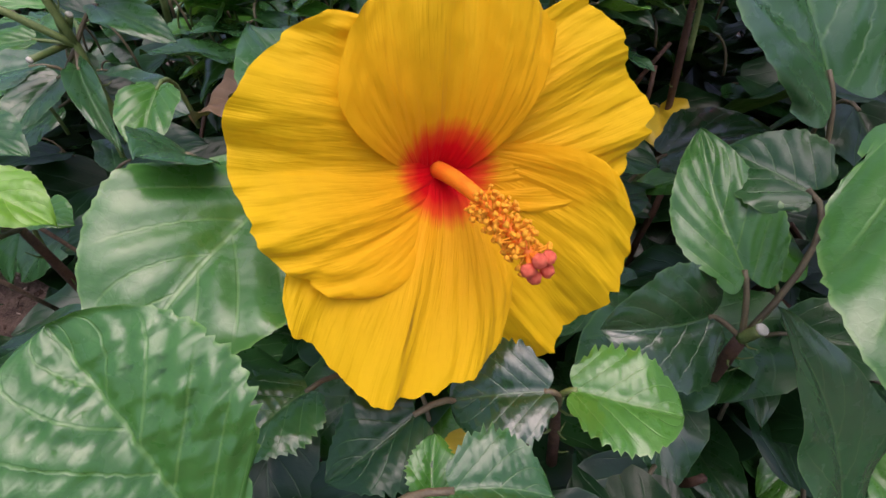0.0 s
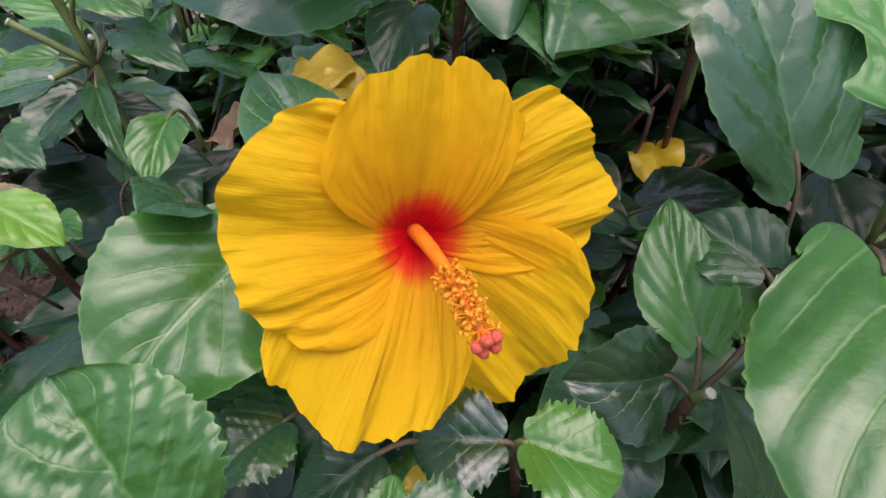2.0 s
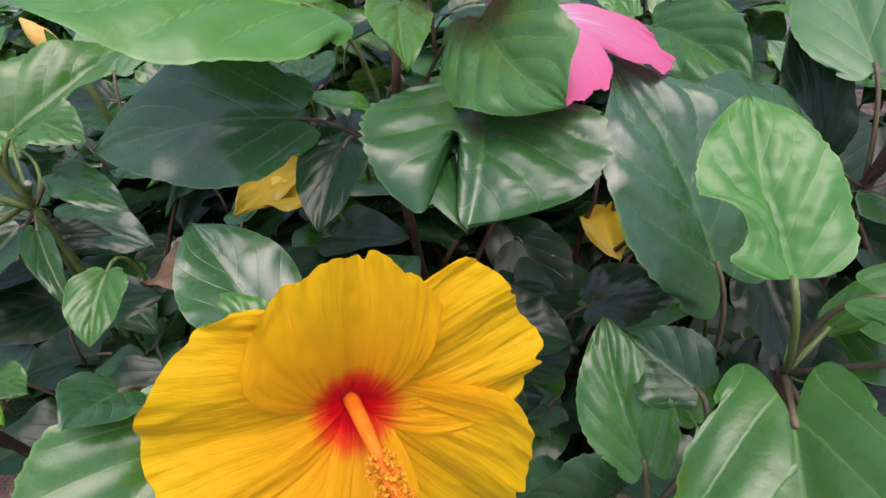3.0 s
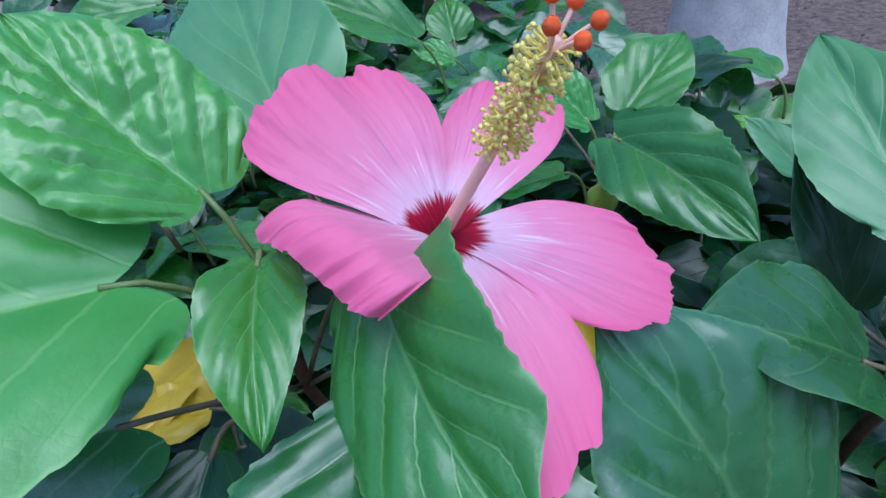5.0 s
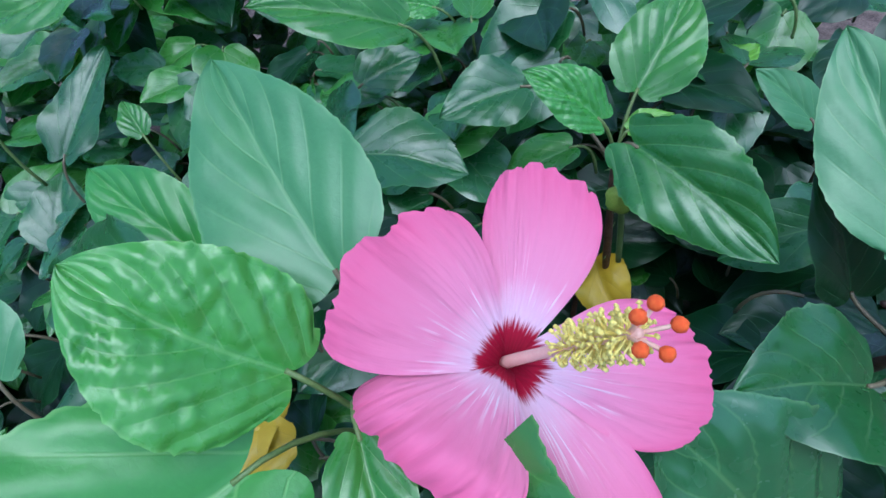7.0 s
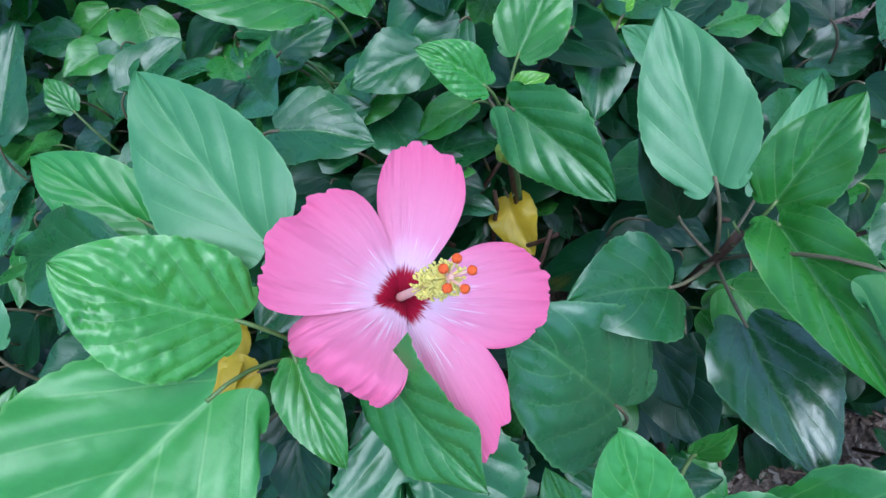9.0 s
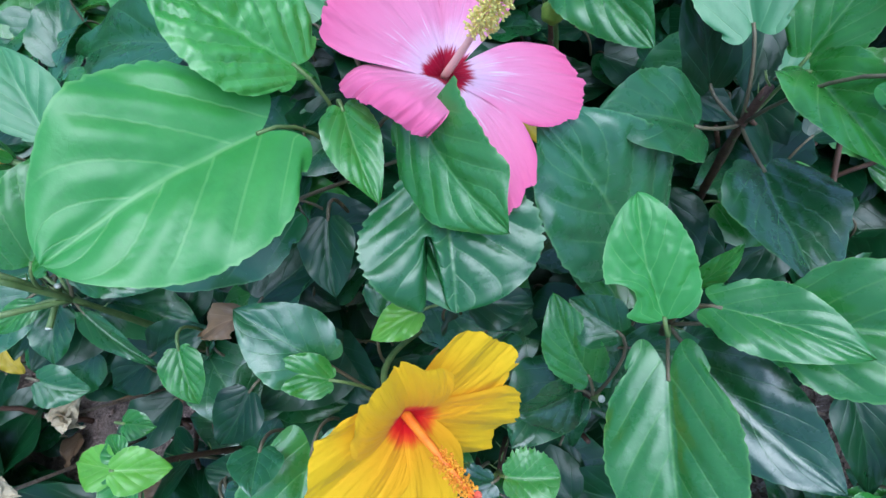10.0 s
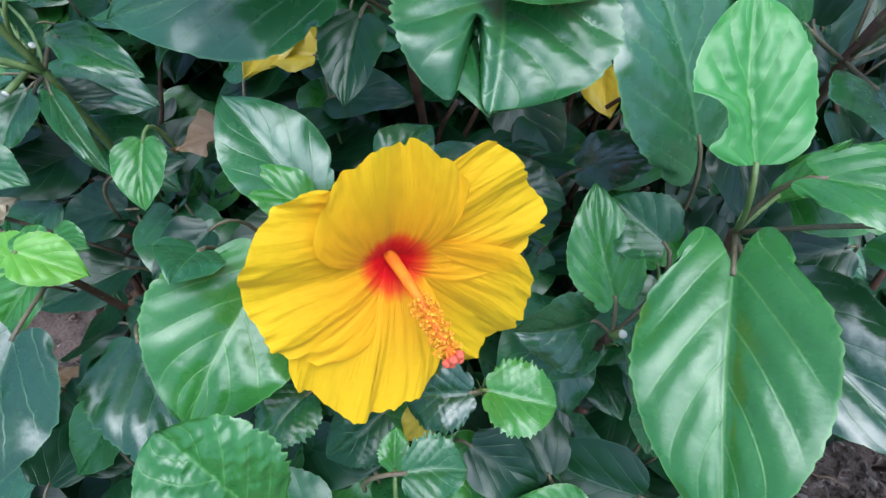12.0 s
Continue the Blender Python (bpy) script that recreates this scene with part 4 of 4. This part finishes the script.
def hedge_fill():
    rnd = random.Random(5)
    made = {}
    spent = 0
    while spent < 1500:
        x, y = rnd.uniform(-0.62, 0.72), rnd.uniform(-0.05, 0.80)
        if open_ground(x, y) and rnd.random() < 0.97:
            continue
        top = hedge_top(x, y) - 0.045
        z = top - rnd.random() ** 1.3 * 0.17
        if z < 0.04:
            continue
        spent += 1
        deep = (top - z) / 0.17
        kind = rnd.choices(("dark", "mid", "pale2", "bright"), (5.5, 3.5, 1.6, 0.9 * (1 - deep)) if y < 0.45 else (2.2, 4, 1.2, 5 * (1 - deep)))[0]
        size = rnd.uniform(0.05, 0.085)
        base, tip, n = random_leaf(rnd, x, y, z, size)
        parent = shrub_of(base)
        if made.get(parent.name, 0) > 270:
            continue
        made[parent.name] = made.get(parent.name, 0) + 1
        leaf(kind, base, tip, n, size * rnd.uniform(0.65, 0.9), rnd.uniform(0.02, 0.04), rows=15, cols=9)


def hedge_far():
    """The hedge beyond and the darkened inside of the near hedge, too dense to count."""
    rnd = random.Random(9)
    groups = {k: ([], [], []) for k in ("dark", "mid", "pale2", "bright")}
    n = 0
    while n < 5200:
        x, y = rnd.uniform(-2.0, 1.7), rnd.uniform(-0.05, 1.75)
        if n < 1700:
            x, y = rnd.uniform(-0.6, 0.7), rnd.uniform(-0.05, 0.80)
        near = -0.62 < x < 0.72 and y < 0.8
        ragged = 0.22 * noise.noise((x * 2.6, y * 2.6, 4))
        if x < -1.75 + ragged or y > 1.5 + ragged:
            continue
        if open_ground(x, y) or (near and n >= 1700):
            continue
        n += 1
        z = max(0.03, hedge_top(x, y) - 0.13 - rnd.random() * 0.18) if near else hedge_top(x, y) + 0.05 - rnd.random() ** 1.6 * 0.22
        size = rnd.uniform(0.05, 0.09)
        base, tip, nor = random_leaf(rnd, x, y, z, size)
        # near layer inside the hedge is almost all dark leaves: gap shade by colour
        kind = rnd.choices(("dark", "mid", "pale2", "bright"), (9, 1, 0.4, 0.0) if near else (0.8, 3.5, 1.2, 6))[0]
        keys = dict(zip(("fold", "droop", "lobe", "relief", "wave", "tooth"), SHAPE[kind]))
        v, uv, f = blade(size, size * rnd.uniform(0.6, 0.85), rows=11, cols=7, seed=n, **keys)
        m = upright(tip - base, nor, base)
        vs, us, fs = groups[kind]
        k = len(vs)
        vs += [tuple(m @ Vector(p)) for p in v]
        us += uv
        fs += [tuple(k + i for i in q) for q in f]
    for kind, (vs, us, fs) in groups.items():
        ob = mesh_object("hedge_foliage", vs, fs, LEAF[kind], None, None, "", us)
        tagged(ob, "dense hibiscus hedge foliage, in near gaps and farther off, " + LOOKS[kind].replace(" leaf", " leaves"), "foliage", kind="stuff")


def low_growth():
    """Young toothed leaves close to the soil along the front of the bed."""
    rnd = random.Random(17)
    for hx, hy, hz, count, spread in ((0.14, 0.05, 0.13, 8, 0.05), (0.30, 0.02, 0.12, 9, 0.055), (0.38, -0.01, 0.13, 8, 0.06), (0.22, -0.02, 0.11, 8, 0.06), (0.44, 0.09, 0.13, 7, 0.05), (0.02, 0.02, 0.14, 7, 0.05), (-0.08, 0.02, 0.14, 7, 0.05), (-0.30, 0.06, 0.15, 7, 0.06), (0.52, 0.16, 0.12, 7, 0.06), (0.24, 0.19, 0.15, 6, 0.05)):
        for i in range(count):
            turn = i * 2.4 + rnd.uniform(-0.4, 0.4)
            out = Vector((math.cos(turn), math.sin(turn), rnd.uniform(-0.5, 0.1)))
            base = Vector((hx, hy, hz - 0.008 * i)) + out * 0.012
            size = rnd.uniform(0.6, 1.0) * spread
            n = Vector((out.x * 0.3, out.y * 0.3 - 0.25, 1))
            kind = rnd.choices(("bright", "mid", "young", "pale2", "dark"), (3, 4, 0.8, 2, 3))[0]
            leaf(kind, base, base + out.normalized() * size, n, size * rnd.uniform(0.62, 0.8), 0.02, joint=(hx, hy, hz - 0.03 - 0.008 * i), tooth=0.06, rows=21, cols=11)
        v, f = tube(curve_points((hx, hy + 0.03, 0.0), (hx, hy + 0.015, hz * 0.5), (hx, hy, hz), 7), [0.0024 - 0.0001 * k for k in range(7)], 7)
        mesh_object("stem", v, f, STEM, shrub_of(Vector((hx, hy, 0))))


low_growth()
hedge_fill()
hedge_far()
tree()


def stems():
    rnd = random.Random(21)
    for parent, cx, cy, count in ((shrub_front, 0.05, 0.22, 13), (shrub_back, 0.10, 0.42, 14), (shrub_left, -0.32, 0.40, 13), (shrub_right, 0.40, 0.34, 13)):
        for i in range(count):
            x, y = cx + rnd.gauss(0, 0.07), cy + rnd.gauss(0, 0.07)
            ex, ey = x + rnd.uniform(-0.14, 0.14), y + rnd.uniform(-0.14, 0.12)
            ez = max(0.08, hedge_top(ex, ey) - rnd.uniform(0.06, 0.12))
            pts = curve_points((x, y, -0.01), (x + (ex - x) * 0.2, y + (ey - y) * 0.2, ez * 0.6), (ex, ey, ez), 10)
            pts = [p + Vector((rnd.uniform(-1, 1), rnd.uniform(-1, 1), 0)) * 0.003 for p in pts]
            v, f = tube(pts, [0.0042 - 0.0022 * k / 9 for k in range(10)], 8)
            mesh_object("stem", v, f, STEM, parent)


stems()


def main_stem(parent, hub, foot, radius, bark=STEM, top=None):
    """A woody stem from the bed up to where leaf stalks gather, knobbly with old leaf scars."""
    rnd = random.Random(int(hub[0] * 1000))
    hub, foot = Vector(hub), Vector(foot)
    pts = curve_points(foot, foot.lerp(hub, 0.5) + Vector((0, 0, 0.05)), hub, 12)
    if top:
        pts += curve_points(hub, hub.lerp(Vector(top), 0.5), top, 4)[1:]
    n = len(pts)
    v, f = tube(pts, [radius * (1.15 - 0.5 * k / (n - 1)) * rnd.uniform(0.85, 1.2) for k in range(n)], 9)
    stem = mesh_object("stem", v, f, bark, parent)
    for k in range(9):
        p = pts[-1 - k // 2]
        side = Vector((rnd.uniform(-1, 1), rnd.uniform(-1, 1), rnd.uniform(-0.2, 0.8))).normalized()
        tv, tf = tube([p, p + side * 0.005, p + side * 0.009 + Vector((0, 0, 0.003))], [0.0007, 0.0005, 0.0002], 5)
        mesh_object("stipule", tv, tf, GREEN_STEM, stem)


main_stem(shrub_right, HUB_RIGHT, (0.35, 0.34, 0.0), 0.0042, STEM, (0.290, 0.275, 0.372))
main_stem(shrub_back, HUB_PINK, (0.05, 0.38, 0.0), 0.0040, STEM, (0.040, 0.305, 0.425))
main_stem(shrub_back, HUB_BACK, (0.22, 0.46, 0.0), 0.0035, STEM)
main_stem(shrub_front, HUB_NEAR, (0.26, 0.22, 0.0), 0.0040, STEM)
main_stem(shrub_front, HUB_LOW, (0.08, 0.19, 0.0), 0.0030, STEM)
main_stem(shrub_front, HUB_DARK, (0.15, 0.20, 0.0), 0.0036, STEM)
main_stem(shrub_left, HUB_LEFT, (-0.24, 0.36, 0.0), 0.0030, GREEN_STEM)
main_stem(shrub_left, HUB_YOUNG, (-0.18, 0.24, 0.0), 0.0028, STEM)
main_stem(shrub_left, HUB_SHOOT, (-0.20, 0.34, 0.0), 0.0030, GREEN_STEM, (-0.192, 0.298, 0.40))


def cut_twig(parent, foot, end, radius):
    """A clipped shoot with its pale cut end."""
    v, f = tube(curve_points(foot, Vector(foot).lerp(Vector(end), 0.5), end, 5), [radius] * 5, 8)
    twig = mesh_object("clipped_shoot", v, f, GREEN_STEM, parent)
    d = (Vector(end) - Vector(foot)).normalized()
    cv, cf = tube([Vector(end) + d * 0.0002, Vector(end) + d * 0.0012], [radius * 1.05, radius * 0.9], 8)
    mesh_object("cut_end", cv, cf, CUT, twig, None, "pale cut end")


cut_twig(shrub_left, HUB_SHOOT, (-0.214, 0.285, 0.378), 0.0022)
cut_twig(shrub_left, HUB_SHOOT, (-0.190, 0.292, 0.402), 0.0022)
cut_twig(shrub_left, HUB_LEFT, (-0.185, 0.303, 0.366), 0.0020)
cut_twig(shrub_left, HUB_LEFT, (-0.205, 0.285, 0.348), 0.0020)
cut_twig(shrub_front, HUB_DARK, (0.141, 0.149, 0.263), 0.0026)
cut_twig(shrub_front, HUB_LOW, (0.052, 0.121, 0.262), 0.0016)


def flower_bud(base, tip, radius, mat, label):
    """A closed bud: rolled petals coming to a point out of a green cup."""
    base, tip = Vector(base), Vector(tip)
    b = thing("flower_bud", Matrix.Translation(base), label, "bud")
    d = (tip - base).normalized()
    a = d.orthogonal().normalized()
    c = d.cross(a)
    verts, rows, segs = [], 12, 15
    for r in range(rows):
        u = r / (rows - 1)
        rad = radius * (0.25 + 0.75 * math.sin(math.pi * min(0.97, 0.15 + 0.8 * u)) ** 0.9) * (1 - 0.6 * u ** 4)
        for k in range(segs):
            w = 2 * math.pi * k / segs + 1.4 * u
            q = rad * (1 + 0.13 * abs(math.sin(2.5 * (w - 1.4 * u))))
            verts.append(tuple(base.lerp(tip, u) + q * (a * math.cos(w) + c * math.sin(w))))
    faces = [(r * segs + k, r * segs + (k + 1) % segs, (r + 1) * segs + (k + 1) % segs, (r + 1) * segs + k) for r in range(rows - 1) for k in range(segs)]
    mesh_object("rolled_petals", verts, faces + [tuple(range((rows - 1) * segs, rows * segs))], mat, b)
    calyx(b, base + d * 0.008, d, (tip - base).length * 0.55, base - d * 0.02 + Vector((0, 0, -0.06)))


BUD_YELLOW = plain_material("bud_petals", (0.72, 0.42, 0.08), (0.85, 0.58, 0.16), 0.6, 80.0, 0.0006)
BUD_GREEN = plain_material("green_bud", (0.25, 0.38, 0.04), (0.42, 0.50, 0.08), 0.5, 80.0, 0.0006)
flower_bud((-0.176, 0.365, 0.424), (-0.196, 0.373, 0.445), 0.0062, BUD_YELLOW, "closed yellow-orange flower bud in a green cup")
flower_bud((0.203, 0.405, 0.365), (0.196, 0.395, 0.385), 0.0085, BUD_GREEN, "plump yellow-green flower bud on a stem")


def withered(at, size, seed):
    """A crumpled dry flower, caught among the twigs."""
    rnd = random.Random(seed)
    dry = thing("withered_flower", Matrix.Translation(at), "crumpled dry beige flower caught among twigs", "withered flower", "withered flowers")
    for i in range(5):
        d = Vector((rnd.uniform(-1, 1), rnd.uniform(-1, 1), rnd.uniform(-0.6, 0.5))).normalized()
        n = Vector((rnd.uniform(-1, 1), rnd.uniform(-1, 1), 1)).normalized()
        v, uv, f = blade(size, size * 0.8, 0.5, 0.25, 0.0, 0.2, 0.14, 0.06, 13, 9, seed * 7 + i)
        mesh_object("petal", v, f, DRY, dry, upright(d, n, Vector(at) - d * size * 0.3), "", uv)
    v, f = tube(curve_points(at, Vector(at) + Vector((0.01, 0.02, -0.05)), Vector(at) + Vector((0.01, 0.05, -0.12)), 6), [0.0014] * 6, 6)
    mesh_object("flower_stalk", v, f, LITTER, dry)


DRY = plain_material("dry_petal", (0.36, 0.28, 0.16), (0.60, 0.50, 0.32), 0.75, 60.0, 0.001)
withered((-0.250, 0.190, 0.325), 0.026, 3)
withered((-0.240, 0.245, 0.290), 0.022, 4)


# ---- what lies on the bed ----
def litter():
    """Bark chips, crumbs of leaf and twig ends strewn over the soil."""
    rnd = random.Random(77)
    vs, fs = [], []
    for i in range(15000):
        if i < 12500:
            x, y = (rnd.uniform(0.2, 0.9), rnd.uniform(-0.4, 0.25)) if i < 8000 else (rnd.uniform(-0.75, 0.85), rnd.uniform(-0.35, 0.75))
        else:
            x, y = rnd.uniform(-0.5, 2.2), rnd.uniform(0.9, 2.6)
        l = rnd.uniform(0.003, 0.013) if rnd.random() < 0.93 else rnd.uniform(0.013, 0.03)
        w, h = min(l * 0.8, rnd.uniform(0.0012, 0.006)), rnd.uniform(0.001, 0.005)
        m = Matrix.Translation((x, y, bed_height(x, y) + h * 0.5)) @ Euler((rnd.uniform(-0.9, 0.9), rnd.uniform(-0.7, 0.7), rnd.uniform(0, 6.3))).to_matrix().to_4x4()
        k = len(vs)
        for cx, cy, cz in ((-1, -1, 0), (1, -0.7, 0), (0.8, 1, 0), (-1, 0.8, 0), (-0.7, -0.6, 1), (0.8, -0.5, 1), (0.6, 0.7, 1), (-0.8, 0.5, 1)):
            vs.append(tuple(m @ Vector((cx * l / 2 * rnd.uniform(0.4, 1.25), cy * w / 2 * rnd.uniform(0.3, 1.4), (cz - 0.3) * h))))
        fs += [tuple(k + j for j in q) for q in ((0, 3, 2, 1), (4, 5, 6, 7), (0, 1, 5, 4), (1, 2, 6, 5), (2, 3, 7, 6), (3, 0, 4, 7))]
    tagged(mesh_object("bark_litter", vs, fs, CHIPS, smooth=False), "loose bark chips and crumbs of dry leaf", "litter", kind="stuff")


def chip_material():
    m, t, bsdf, out = material("bark_chips")
    geo = node(t, "ShaderNodeNewGeometry")
    pick = node(t, "ShaderNodeValToRGB")
    for e, c in zip((pick.color_ramp.elements[0], pick.color_ramp.elements.new(0.5), pick.color_ramp.elements[-1]), ((0.06, 0.036, 0.026), (0.31, 0.215, 0.17), (0.66, 0.57, 0.50))):
        e.color = (*c, 1)
    put(t, pick.inputs[0], geo.outputs["Random Per Island"])
    uv = node(t, "ShaderNodeTexCoord")
    put(t, bsdf.inputs["Base Color"], blend(t, maths(t, "MULTIPLY", grain(t, 300.0, 3.0, uv.outputs["Object"]), 0.6), pick.outputs[0], (0.05, 0.03, 0.02)))
    bsdf.inputs["Roughness"].default_value = 0.9
    return m


CHIPS = chip_material()
litter()


def ground_leaf(x, y, size, turn, kind, seed, label):
    v, uv, f = blade(size, size * 0.62, 0.45, 0.1, 0.02, 0.08, 0.08, 0.03, 17, 9, seed)
    low = min(p[2] for p in v)
    m = Matrix.Translation((x, y, bed_height(x, y) - low + 0.002)) @ Matrix.Rotation(turn, 4, "Z") @ Matrix.Rotation(0.15, 4, "X")
    tagged(mesh_object("fallen_leaf", v, f, LEAF[kind], None, m, "", uv), label, "fallen leaf", "fallen leaves")


rnd_leaf = random.Random(55)
for i in range(34):
    x, y = rnd_leaf.uniform(-0.65, 0.65), rnd_leaf.uniform(-0.15, 0.55)
    ground_leaf(x, y, rnd_leaf.uniform(0.035, 0.06), rnd_leaf.uniform(0, 6.3), "brown", 900 + i, "curled brown dry leaf on the soil")
ground_leaf(0.252, 0.060, 0.050, 1.2, "yellow", 990, "yellow fallen leaf among bark chips")


def twig(x, y, length, turn, seed):
    rnd = random.Random(seed)
    d = Vector((math.cos(turn), math.sin(turn), 0))
    p = Vector((x, y, bed_height(x, y) + 0.006))
    pts = [p + d * length * k / 6 + Vector((rnd.uniform(-1, 1), rnd.uniform(-1, 1), 0.6 * rnd.uniform(-0.3, 1))) * 0.004 for k in range(7)]
    v, f = tube(pts, [0.0017 - 0.0009 * k / 6 for k in range(7)], 6)
    tagged(mesh_object("twig", v, f, LITTER), "thin dry twig on the soil", "twig", "twigs")


for i in range(26):
    twig(rnd_leaf.uniform(-0.6, 0.65), rnd_leaf.uniform(-0.12, 0.45), rnd_leaf.uniform(0.05, 0.14), rnd_leaf.uniform(0, 6.3), i)


def backdrop():
    """The dark planting seen behind the tree, carried on unseen all round to darken low reflections."""
    rnd = random.Random(31)
    vs, us, fs = [], [], []
    for n in range(5200):
        turn = rnd.uniform(0, 2 * math.pi)
        far = rnd.uniform(3.6, 4.6)
        x, y = 0.2 + far * math.cos(turn), 0.3 + 0.85 * far * math.sin(turn)
        z = rnd.random() * (1.3 if math.sin(turn) > -0.1 else 0.5)
        size = rnd.uniform(0.16, 0.34)
        base, tip, nor = random_leaf(rnd, x, y, z, size)
        nor = (nor + Vector((0.2 - x, 0.3 - y, 0)).normalized() * 1.2).normalized()
        v, uv, f = blade(size, size * 0.45, rows=6, cols=5, seed=n)
        m = upright(tip - base, nor, base)
        k = len(vs)
        vs += [tuple(m @ Vector(p)) for p in v]
        us += uv
        fs += [tuple(k + i for i in q) for q in f]
    tagged(mesh_object("distant_planting", vs, fs, LEAF["dark"], None, None, "", us), "dark dense planting far behind the hedge, with an unseen ring added all round", "planting", kind="stuff")


backdrop()
